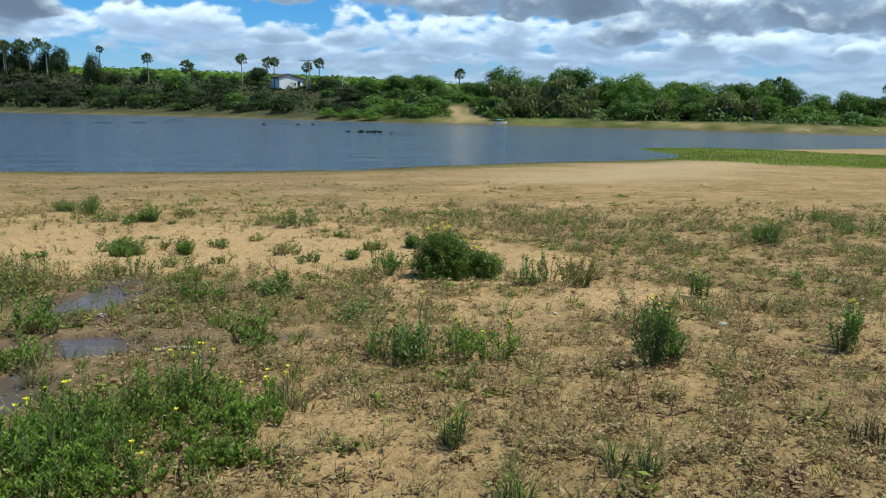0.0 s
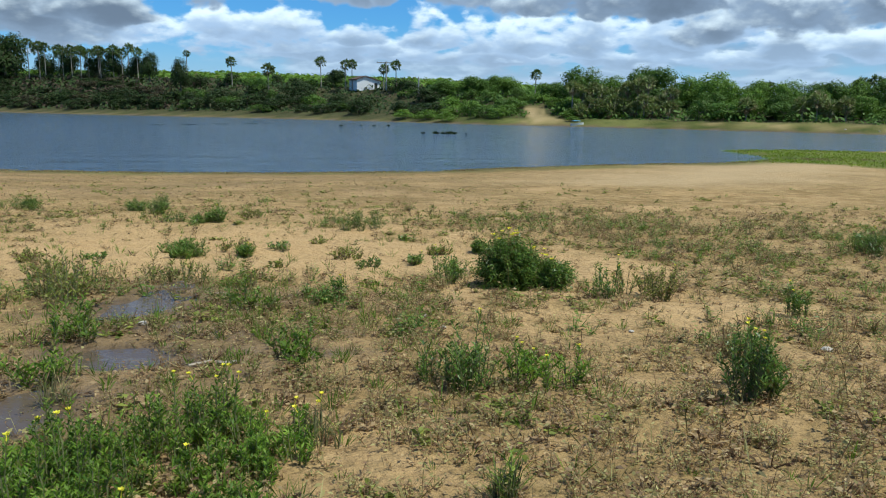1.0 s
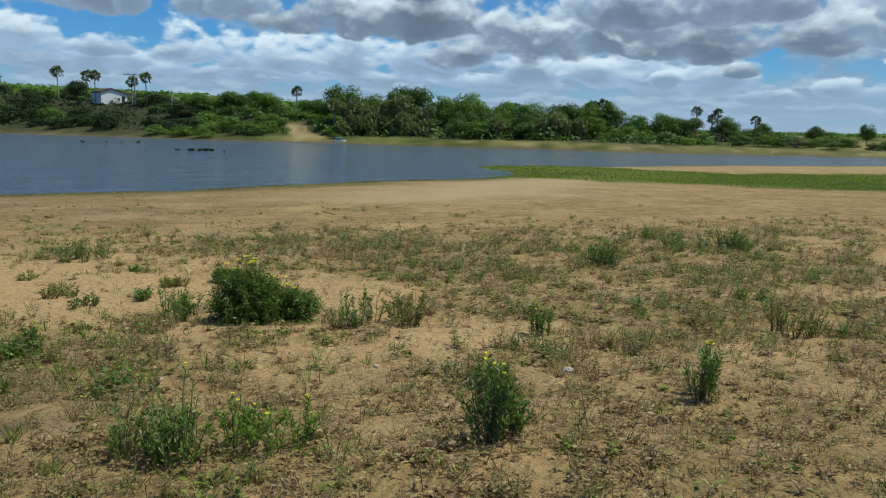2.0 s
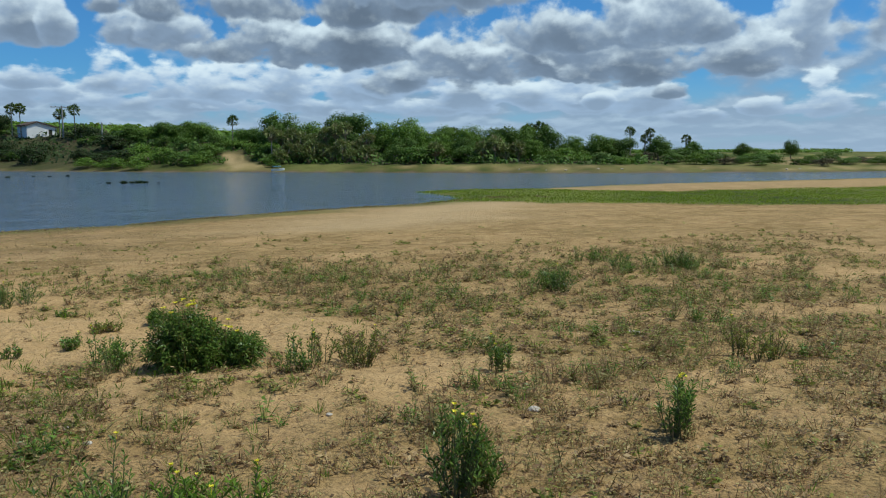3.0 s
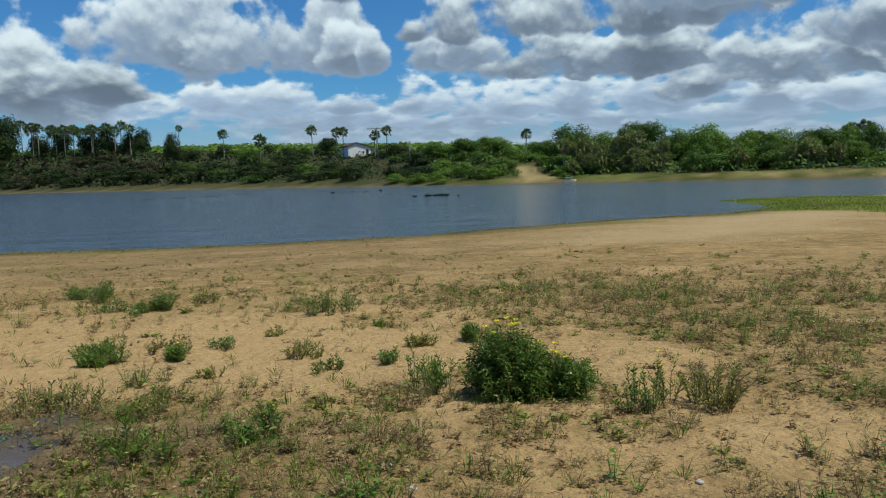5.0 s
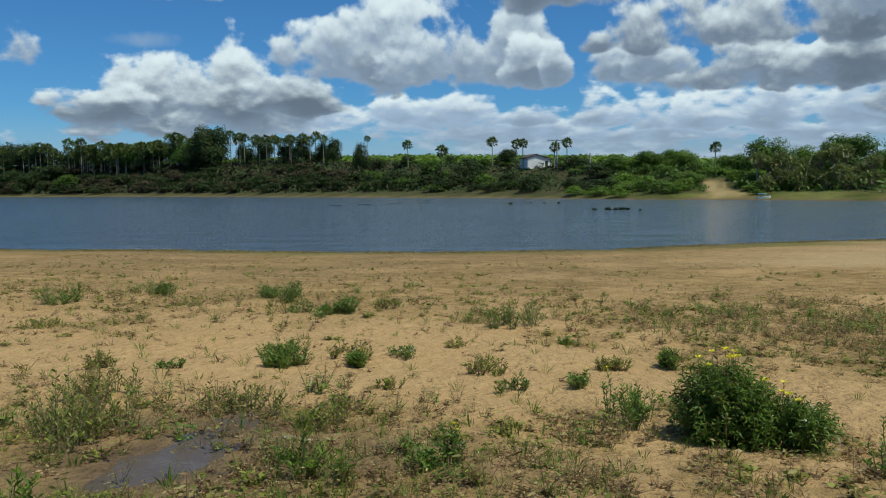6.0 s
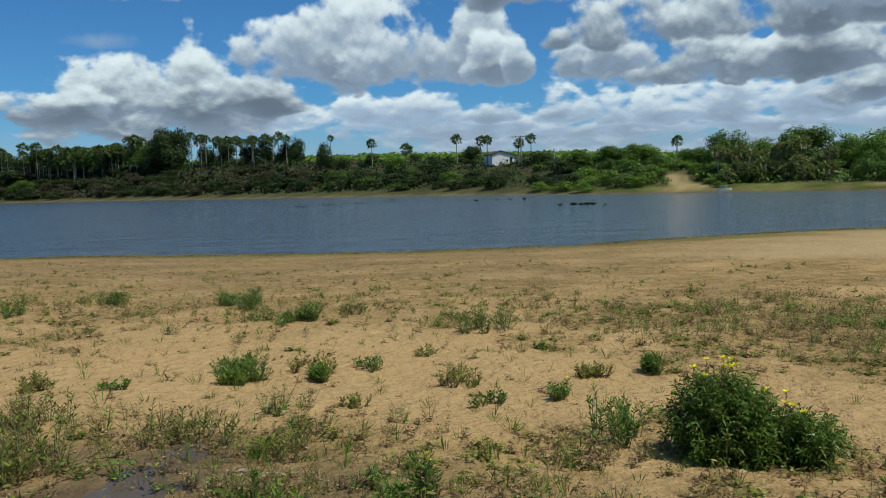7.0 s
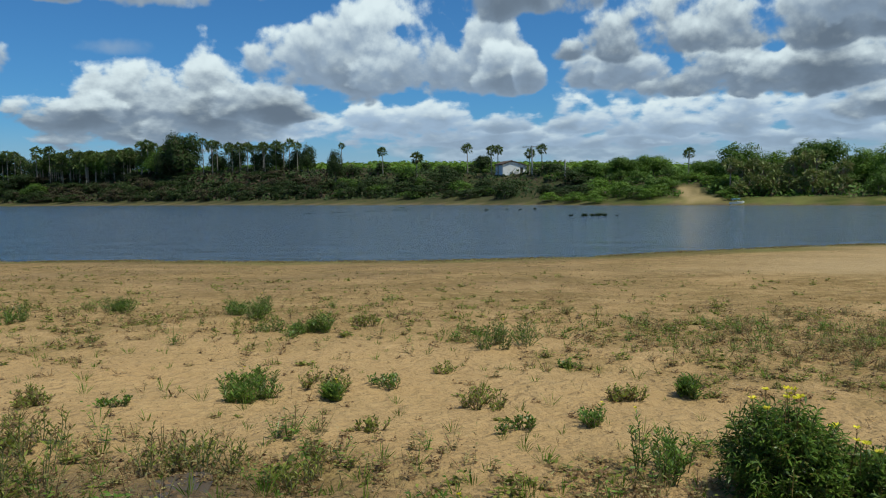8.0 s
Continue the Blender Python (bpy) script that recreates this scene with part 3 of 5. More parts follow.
def build_ground():
    xs = grid_lines(-3600, 3600, -7, 7, 0.14, 1.032)
    ys = grid_lines(-500, 4200, 1.2, 15, 0.14, 1.024)
    gx, gy = np.meshgrid(xs, ys)
    gz = height(gx, gy)
    nx, ny = len(xs), len(ys)
    me = bpy.data.meshes.new("ground")
    co = np.stack([gx, gy, gz], -1).reshape(-1, 3).astype(np.float32)
    i = np.arange(nx * ny).reshape(ny, nx)
    f = np.stack([i[:-1, :-1], i[:-1, 1:], i[1:, 1:], i[1:, :-1]], -1).reshape(-1).astype(np.int32)
    me.vertices.add(len(co))
    me.vertices.foreach_set("co", co.reshape(-1))
    me.loops.add(len(f))
    me.loops.foreach_set("vertex_index", f)
    me.polygons.add(len(f) // 4)
    me.polygons.foreach_set("loop_start", np.arange(0, len(f), 4, dtype=np.int32))
    me.polygons.foreach_set("use_smooth", np.ones(len(f) // 4, bool))
    me.update(calc_edges=True)
    x, y = gx.reshape(-1), gy.reshape(-1)
    dn, df = -shore_distance(x, y, NEAR_SHORE), shore_distance(x, y, FAR_SHORE)
    wob = ripple(x, y, 9, 21)
    # grass: a thin line along the near shore, the meadow on the spit, the far bank
    edge = smooth(5.4, 1.6, dn + 1.1 * wob) * (dn > -0.5) * 0.8
    spit = meadow(x, y)
    far = smooth(-30, -20, df) * (1 - 0.75 * far_sand(x, y))
    green = np.clip(np.maximum(np.maximum(edge, spit), far), 0, 1)
    wet = smooth(0.9, -0.2, dn) * (df < -25) * 0.7
    # wet mud along the far waterline, doubling as painted shade of the undercut bank
    wet = np.maximum(wet, 0.9 * smooth(2.2, 0.6, df + 0.4 * wob) * (df > -4))
    for px, py, rx, ry in PUDDLES:
        wet = np.maximum(wet, np.exp(-(((x - px) / (rx * 1.75)) ** 2 + ((y - py) / (ry * 1.75)) ** 2) ** 1.6 + 0.35 * ripple(x, y, 1.2, 22)))
    wet = np.maximum(wet, 1.0 * np.exp(-((x + 2.85) / 1.1) ** 2 - ((y - 4.5) / 1.15) ** 2 + 0.4 * ripple(x, y, 1.0, 23)))
    wet = np.maximum(wet, 0.6 * np.exp(-((x + 2.3) / 1.2) ** 2 - ((y - 8.3) / 0.55) ** 2 + 0.4 * ripple(x, y, 1.0, 24)))
    wet = np.maximum(wet, 0.65 * np.exp(-((x + 2.5) / 1.5) ** 4 - ((y - 6.2) / 1.3) ** 4 + 0.5 * ripple(x, y, 1.1, 26)))
    wet = np.maximum(wet, 0.26 * smooth(4, -8, x) * smooth(17, 25, y) * (dn > 0) * np.clip(0.9 + 0.5 * wob, 0.2, 1.3))
    wet = np.maximum(wet, 0.7 * np.exp(-((x + 3.4) / 1.25) ** 4 - ((y - 7.8) / 1.15) ** 4 + 0.5 * ripple(x, y, 1.0, 27)))
    litter = np.maximum(weed_cover(x, y), smooth(0.5, 3, dn) * np.maximum(smooth(12, 20, y - 0.1 * x), 0.9 * smooth(10, 7, y + 0.8 * wob)) * np.clip(0.8 + 0.4 * ripple(x, y, 6, 25), 0.15, 1))
    beach = 0.8 * np.exp(-((x - 9 - 0.55 * (y - 40) + 1.5 * wob) / 6.5) ** 2) * smooth(29, 36, y) * smooth(0.8, 3.5, dn + wob) * (1 - spit)
    sandy = np.maximum(beach * (dn > 0) * 0.9, far_sand(x, y) * (df > -30))
    sandy = np.maximum(sandy, smooth(66, 72, y) * (dn > 0) * (x > 20) * (1 - spit) * 0.3)
    zones = np.stack([green, np.clip(wet, 0, 1), np.clip(litter, 0, 1), np.clip(sandy, 0, 1)], -1).astype(np.float32)
    at = me.attributes.new("zones", "FLOAT_COLOR", "POINT")
    at.data.foreach_set("color", zones.reshape(-1))
    # thicket floor, carried down to the left waterline as painted cloud shade
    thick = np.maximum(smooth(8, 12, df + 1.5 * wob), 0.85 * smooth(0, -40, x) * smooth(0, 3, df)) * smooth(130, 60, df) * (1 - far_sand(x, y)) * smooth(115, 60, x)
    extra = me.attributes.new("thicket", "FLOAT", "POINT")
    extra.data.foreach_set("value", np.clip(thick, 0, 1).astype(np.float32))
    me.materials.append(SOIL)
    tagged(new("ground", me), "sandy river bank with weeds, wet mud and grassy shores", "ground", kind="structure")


def meadow(x, y):
    """The strip of tall grass on the spit."""
    lo = np.interp(x, [14, 20, 25, 32, 41, 60, 140], [58.8, 56.5, 53.6, 49.5, 46.5, 42, 34])
    hi = np.interp(x, [14, 17, 18, 27, 31, 37, 43, 60, 140], [60, 68, 80, 80, 75, 68, 66.5, 67, 74])
    w = 1.0 * ripple(x, y, 7, 31)
    return smooth(lo - 1.2, lo + 1.2, y + w) * smooth(hi + 1.2, hi - 1.2, y + w) * smooth(13, 17, x)


def far_sand(x, y):
    """Bare sand on the far bank: the landing's slope, and the low shore upstream."""
    w = 2.0 * ripple(x, y, 9, 32)
    w2 = ripple(x, y, 4.5, 34)
    slope = np.clip(0.8 + 0.2 * w2, 0.4, 0.95) * np.exp(-((x - 3.0 + 0.14 * (y - 178) + 0.45 * w + 0.9 * w2) / np.interp(y, [173, 184, 198], [5.4, 3.4, 2.6])) ** 4) * smooth(172.5, 176, y + 0.4 * w) * smooth(200, 195, y + w)
    df = shore_distance(x, y, FAR_SHORE)
    shore = smooth(1, 4, df) * smooth(12, 7, df + w) * smooth(18, 45, x) * np.clip(0.28 + 0.4 * ripple(x, y, 11, 33), 0.0, 0.8)
    dry = smooth(95, 115, x) * smooth(12, 20, df) * smooth(90, 60, df) * 0.6
    return np.clip(np.maximum(np.maximum(slope, shore), dry), 0, 1)


build_ground()


def build_water():
    bm = bmesh.new()
    corners = [bm.verts.new(v) for v in ((-3000, 25, 0), (-400, 25, 0), (40, 25, 0), (1200, 60, 0), (1200, 220, 0), (-400, 420, 0), (-3000, 900, 0))]
    bm.faces.new(corners)
    me = bpy.data.meshes.new("water")
    bm.to_mesh(me)
    bm.free()
    me.materials.append(RIVER)
    ob = tagged(new("water", me), "wide grey-blue river with small ripples", "river", kind="structure")
    ob.location.z = WATER
    for px, py, rx, ry in PUDDLES:
        bm = bmesh.new()
        ring = []
        for k in range(40):
            a = k * 6.28318 / 40
            r = 1.6 + 0.12 * math.sin(3 * a + px) + 0.08 * math.sin(5 * a)
            ring.append(bm.verts.new((rx * r * math.cos(a), ry * r * math.sin(a), 0)))
        bm.faces.new(ring)
        me = bpy.data.meshes.new("puddle")
        bm.to_mesh(me)
        bm.free()
        me.materials.append(PUDDLE)
        ob = tagged(new("puddle", me), "shallow muddy puddle among the weeds", "puddle", "puddles")
        ob.location = (px, py, puddle_level(py) - 0.008)


build_water()


# ---------------------------------------------------------------- far bank: house, pole, boat
def house(x, y):
    ob = thing("house", x, y, "small white plastered house with dark low gable roof", "house", turn=33)
    w, d, h, ridge, apex = 8.2, 7.0, 2.9, 3.9, -1.2
    t = 0.18

    def gable(yy, name, opening):
        bm = bmesh.new()
        outline = [(-w / 2, -0.6), (w / 2, -0.6), (w / 2, h - 0.5), (apex, ridge), (-w / 2, h)]
        faces = []
        if opening:
            a, b, top = 1.9, 2.9, 1.9
            faces = [[(-w / 2, -0.6), (a, -0.6), (a, top), (a, ridge - (a - apex) / (w / 2 - apex) * (ridge - h + 0.5)), (apex, ridge), (-w / 2, h)],
                     [(b, -0.6), (w / 2, -0.6), (w / 2, h - 0.5), (b, ridge - (b - apex) / (w / 2 - apex) * (ridge - h + 0.5)), (b, top)],
                     [(a, top), (b, top), (b, ridge - (b - apex) / (w / 2 - apex) * (ridge - h + 0.5)), (a, ridge - (a - apex) / (w / 2 - apex) * (ridge - h + 0.5))]]
        else:
            faces = [outline]
        for f in faces:
            face = bm.faces.new([bm.verts.new((px, 0, pz)) for px, pz in f])
            made = bmesh.ops.extrude_face_region(bm, geom=[face])["geom"]
            bmesh.ops.translate(bm, vec=(0, t, 0), verts=[v for v in made if isinstance(v, bmesh.types.BMVert)])
        bmesh.ops.translate(bm, vec=(0, yy, 0), verts=bm.verts)
        bmesh.ops.recalc_face_normals(bm, faces=bm.faces)
        bm_part(name, bm, PLASTER, ob)

    gable(-d / 2, "wall", True)
    gable(d / 2 - t, "wall", False)
    for sx, hh in ((-1, h), (1, h - 0.5)):
        bm = bmesh.new()
        box(bm, sx * (w / 2 - t / 2), 0, (hh - 0.6) / 2, t, d - 2 * t - 0.01, hh + 0.6)
        bm_part("wall", bm, PLASTER, ob)
    for ex, ez in ((-w / 2 - 0.45, h - 0.12), (w / 2 + 0.45, h - 0.62)):
        bm = bmesh.new()
        up = 0.3
        corners = [(apex, -d / 2 - 0.4, ridge + 0.02), (apex, d / 2 + 0.4, ridge + 0.02), (ex, d / 2 + 0.4, ez), (ex, -d / 2 - 0.4, ez)]
        lo = [bm.verts.new(c) for c in corners]
        hi = [bm.verts.new((c[0], c[1], c[2] + up)) for c in corners]
        bm.faces.new(lo), bm.faces.new(hi)
        for k in range(4):
            bm.faces.new((lo[k], lo[(k + 1) % 4], hi[(k + 1) % 4], hi[k]))
        bmesh.ops.recalc_face_normals(bm, faces=bm.faces)
        bm_part("roof", bm, ROOF_TILE, ob, "dark weathered roof slope")
    bm = bmesh.new()
    box(bm, 2.4, -d / 2 + 0.1, 0.7, 0.98, 0.05, 2.36, 0.01)
    bm_part("door", bm, DOOR_WOOD, ob, "dark wooden door")


def power_pole(x, y, tall, arm=True):
    ob = thing("power_pole", x, y, "grey concrete power pole with a wide crossarm" if arm else "bare grey concrete pole above the shrubs", "power pole", turn=10)
    bm = bmesh.new()
    tube_bm(bm, [(0, 0, -0.5), (0, 0, tall * 0.5), (0, 0, tall)], (0.26, 0.22, 0.18), 8)
    bm_part("post", bm, CONCRETE, ob)
    if not arm:
        return
    bm = bmesh.new()
    box(bm, -0.6, 0.16, tall - 0.35, 4.6, 0.18, 0.24, 0.02)
    bm_part("crossarm", bm, CONCRETE, ob)
    for dx in (-2.7, -1.6, 0.4, 1.5):
        bm = bmesh.new()
        tube_bm(bm, [(dx, 0.16, tall - 0.27), (dx, 0.16, tall - 0.1), (dx, 0.16, tall - 0.02)], (0.05, 0.09, 0.04), 6)
        bm_part("insulator", bm, DOOR_WOOD, ob)


def boat(x, y):
    ob = thing("boat", x, y, "small white motor boat with a blue cover", "boat", z=WATER, turn=15, scale=0.85)
    bm = bmesh.new()
    n, rows = 11, []
    for i in range(n):
        s = i / (n - 1)
        half = 0.72 * math.sqrt(max(1 - (max(s - 0.45, 0) / 0.56) ** 2.2, 0.0)) + 0.02
        rise = 0.72 + 0.25 * s ** 2
        px = -1.5 + 3.2 * s
        rows.append([bm.verts.new(v) for v in ((px, -half * 0.88, rise - 0.03), (px, -half, rise), (px, -half * 0.7, -0.1), (px, 0, -0.22 + 0.2 * s ** 3), (px, half * 0.7, -0.1), (px, half, rise), (px, half * 0.88, rise - 0.03), (px, half * 0.6, 0.12), (px, -half * 0.6, 0.12))])
    for a, b in zip(rows, rows[1:]):
        for k in range(9):
            bm.faces.new((a[k], a[(k + 1) % 9], b[(k + 1) % 9], b[k]))
    bm.faces.new(rows[0]), bm.faces.new(rows[-1][::-1])
    bmesh.ops.recalc_face_normals(bm, faces=bm.faces)
    bm_part("hull", bm, BOAT_PAINT, ob)
    bm = bmesh.new()
    box(bm, -0.25, 0, 1.42, 1.9, 1.25, 0.16, 0.05)
    bm_part("cover", bm, BOAT_BLUE, ob, "blue canvas sun cover")
    for dx in (-0.9, 0.4):
        for dy in (-0.5, 0.5):
            bm = bmesh.new()
            tube_bm(bm, [(dx, dy, 0.12), (dx, dy, 1.36)], (0.025, 0.025), 6)
            bm_part("post", bm, BOAT_PAINT, ob)


house(-54, 252)
power_pole(-45.3, 243, 8.9)
power_pole(-33, 229, 5.4, False)
boat(10.0, 170.2)


# ---------------------------------------------------------------- trees
def crown_mesh(name, seed, wide, tall, low, lobes, count, leaf, mat):
    """A crown of leaf clumps on several lobes, with gaps and an uneven outline."""
    rng = np.random.RandomState(seed)
    out = []
    for i in range(lobes):
        a, r = i * 2.4 + rng.uniform(-0.3, 0.3), wide * 0.5 * math.sqrt((i + 0.5) / lobes) * 0.74
        dome = math.sqrt(max(1 - (2 * r / wide) ** 2, 0.05))
        c = np.array((r * math.cos(a), r * math.sin(a), low + (tall - low) * (0.08 + rng.uniform(0.16, 0.74) * dome)))
        size = np.array((0.23 * wide, 0.23 * wide, 0.25 * (tall - low))) * rng.uniform(0.8, 1.2)
        n = count // lobes
        d = unit(rng.normal(size=(n, 3)))
        d[:, 2] = np.where(d[:, 2] < -0.45, -d[:, 2], d[:, 2])
        bumps = 1 + 0.16 * np.sin(5 * d[:, :1] + i) * np.sin(6 * d[:, 1:2] + 2 * i)
        p = c + d * size * rng.uniform(0.55, 1.05, (n, 1)) * bumps
        normal = unit(d / size * size.mean()) + rng.normal(size=(n, 3)) * 0.24 + (0, 0, 0.1)
        out.append(flakes(p, normal, rng.uniform(0.7, 1.4, n) * leaf, rng.uniform(0.5, 0.95, n) * leaf, rng))
    return quads_mesh(name, np.concatenate(out), mat)


def trunk_mesh(name, seed, tall, radius, spread, limbs, mat):
    rng = np.random.RandomState(seed)
    bm = bmesh.new()
    top = tall * 0.55
    tube_bm(bm, [(0, 0, -0.4), (rng.uniform(-0.1, 0.1) * tall * 0.3, 0, top * 0.5), (rng.uniform(-0.2, 0.2), rng.uniform(-0.2, 0.2), top)], (radius * 1.25, radius, radius * 0.7), 7)
    for i in range(limbs):
        a, s = i * 6.28 / limbs + rng.uniform(-0.4, 0.4), rng.uniform(0.5, 0.9)
        z0 = top * rng.uniform(0.55, 0.98)
        tube_bm(bm, [(0, 0, z0), (0.22 * spread * math.cos(a), 0.22 * spread * math.sin(a), z0 + tall * 0.14),
                     (s * 0.45 * spread * math.cos(a), s * 0.45 * spread * math.sin(a), tall * rng.uniform(0.55, 0.66))], (radius * 0.5, radius * 0.35, radius * 0.1), 5)
    me = bpy.data.meshes.new(name)
    bm.to_mesh(me)
    bm.free()
    me.materials.append(mat)
    return me


TREES = {}


def tree(style, x, y, tall, wide, label, group=""):
    """A broad-leaved tree, scaled from one of the built forms."""
    rng = random.Random(int(x * 31 + y * 17))
    variant = rng.randrange(3)
    if (style, variant) not in TREES:
        mat = {"dark": LEAF_TREE, "bright": LEAF_BRIGHT, "dusk": LEAF_DARK_SHADED}[style]
        seed = 100 + variant * 7 + len(style)
        TREES[style, variant] = (trunk_mesh("trunk", seed, 6, 0.17, 6, 6, BARK), crown_mesh("crown", seed, 6.5, 6.3, 0.1, 27, 7000, 0.26, mat))
    trunk, crown = TREES[style, variant]
    ob = thing("tree", x, y, label, "tree", group, turn=rng.uniform(0, 360))
    ob.scale = (wide / 6.0, wide / 6.0, tall / 6.0)
    part("trunk", trunk, ob)
    part("crown", crown, ob)
    return ob


SHRUBS = {}


def shrub(style, x, y, tall, wide, label, group):
    rng = random.Random(int(x * 53 + y * 29))
    variant = rng.randrange(3)
    if (style, variant) not in SHRUBS:
        mat = {"dark": LEAF_TREE, "bright": LEAF_BRIGHT, "dusk": LEAF_DARK_SHADED, "twig": LEAF_TWIG}[style]
        seed = 300 + variant * 11 + len(style)
        SHRUBS[style, variant] = (trunk_mesh("stem", seed, 2.6, 0.07, 3.6, 7, BARK), crown_mesh("foliage", seed, 4.2, 3.1, -0.3, 12, 1700, 0.21, mat))
    stems, foliage = SHRUBS[style, variant]
    ob = thing("shrub", x, y, label, "shrub", group, turn=rng.uniform(0, 360))
    ob.scale = (wide / 4.0, wide / 4.0, tall / 3.0)
    tagged(part("stem", stems, ob), kind="stuff")
    tagged(part("foliage", foliage, ob), kind="stuff")
    return ob


def fan_crown(seed, size, fronds, mat, droop=0.0):
    """Fan leaves of a wax palm: each a stalk and a spread of narrow blades."""
    rng = np.random.RandomState(seed)
    out = []
    for i in range(fronds):
        d = unit(rng.normal(size=3))
        d[2] = d[2] * 0.9 + 0.25 - droop
        d = unit(d)
        side = unit(np.cross(d, rng.normal(size=3)))
        hub = d * size * rng.uniform(0.40, 0.60)
        out.append(tubes([np.zeros(3)], [hub], 0.03, 0.02))
        k = np.linspace(-1.2, 1.2, 9)
        way = np.cos(k)[:, None] * d + np.sin(k)[:, None] * side
        out.append(leaves(np.repeat(hub[None], 9, 0), way, size * rng.uniform(0.38, 0.6), size * 0.085, rng, 0.12))
    return quads_mesh("crown", np.concatenate(out), mat)


PALMS = {}


def palm(x, y, tall, label, group="", skirt=False, size=1.0, pale=False):
    rng = random.Random(int(x * 13 + y * 7))
    if not PALMS:
        for v in range(3):
            PALMS["crown", v] = fan_crown(500 + v, 2.05, 44, LEAF_PALM)
            PALMS["pale", v] = fan_crown(510 + v, 2.05, 44, LEAF_PALE)
            PALMS["skirt", v] = fan_crown(520 + v, 1.6, 20, LEAF_DEAD, 1.25)
    v = rng.randrange(3)
    ob = thing("palm", x, y, label, "palm tree", group, turn=rng.uniform(0, 360))
    lean = rng.uniform(-0.25, 0.25)
    bm = bmesh.new()
    zt = tall - 1.5 * size
    tube_bm(bm, [(0, 0, -0.5), (lean * 0.2, 0, zt * 0.3), (lean * 0.6, 0, zt * 0.7), (lean, 0, zt)], [r * max(1.0, size * 0.85) for r in (0.2, 0.16, 0.14, 0.13)], 7)
    bm_part("trunk", bm, PALM_BARK, ob)
    head = part("crown", PALMS["pale" if pale else "crown", v], ob)
    head.location, head.scale = (lean, 0, zt), (size, size, size)
    if skirt:
        dead = part("dead_fronds", PALMS["skirt", v], ob, "hanging dry fronds")
        dead.location, dead.scale = (lean, 0, zt - 0.35 * size), (size * 0.75, size * 0.75, size * 0.8)
    return ob


PALM_LABEL = "tall wax palm with a round head of fan leaves"
for x, y, tall, size in [(-377, 381, 22.5, 1.7), (-365, 379, 22, 1.7), (-355, 377, 18, 1.6), (-347, 376, 18.5, 1.7), (-339, 375, 17, 1.6), (-332, 373, 16, 1.6), (-325, 372, 15, 1.5),
                         (-317, 370, 14.5, 1.6), (-309, 368, 15.5, 1.6), (-301, 365, 15, 1.6), (-293, 362, 14, 1.5), (-283, 359, 18, 1.7), (-277, 357, 18, 1.6), (-271, 355, 16.5, 1.6)]:
    palm(x, y, tall + 1, PALM_LABEL, "palm grove on the far bank", size=size * 1.2)
grng = random.Random(4)
for k in range(96):
    f = k / 95
    palm(-384 + 122 * f + grng.uniform(-3, 3), 391 - 31 * f + grng.uniform(-8, 10), grng.uniform(10.5, 16), PALM_LABEL, "palm grove on the far bank", size=grng.uniform(1.5, 2.0))
for x, y, tall, size in [(-394, 386, 18, 1.9), (-401, 388, 20.5, 2.0), (-408, 389, 21.5, 2.1), (-414, 391, 20, 2.0), (-421, 392, 19, 1.9), (-429, 395, 17, 1.9), (-452, 400, 20, 2.0), (-463, 402, 19, 2.0)]:
    palm(x, y, tall, PALM_LABEL, "palm grove on the far bank", size=size)
for x, y, tall, size in [(-228, 336, 18.5, 1.5), (-222, 335, 17, 1.4), (-218, 333, 16, 1.4), (-207, 329, 14, 1.4), (-201, 326, 14.3, 1.4), (-195, 323, 14, 1.3), (-183, 318, 14, 1.4),
                         (-175, 314, 14.5, 1.4), (-166, 310, 15, 1.3), (-135, 297, 12.2, 0.8), (-214, 338, 13, 1.3), (-189, 326, 12.5, 1.3), (-225, 339, 15, 1.5), (-211, 332, 15, 1.5), (-204, 332, 13, 1.4), (-198, 328, 14.5, 1.4), (-192, 324, 13, 1.4), (-186, 322, 14, 1.4), (-179, 318, 13.5, 1.4), (-171, 314, 13, 1.4), (-161, 308, 13.5, 1.3)]:
    palm(x, y, tall, PALM_LABEL, "palms behind the far bank", size=size)
for x, y, tall, size, skirt in [(-108, 275, 10.6, 1.15, 0), (-90, 262, 9.2, 1.35, 1), (-70, 257, 10.1, 1.05, 0), (-60.5, 252, 9.9, 1.05, 0), (-57.8, 250, 9.7, 1.0, 0),
                                (-46.5, 245, 7.9, 1.0, 1), (-41.8, 241, 9.0, 0.95, 0), (1, 211, 7.4, 0.85, 0)]:
    palm(x, y, tall, "lone wax palm with dry hanging fronds" if skirt else PALM_LABEL, "single palms on the far bank", bool(skirt), size)
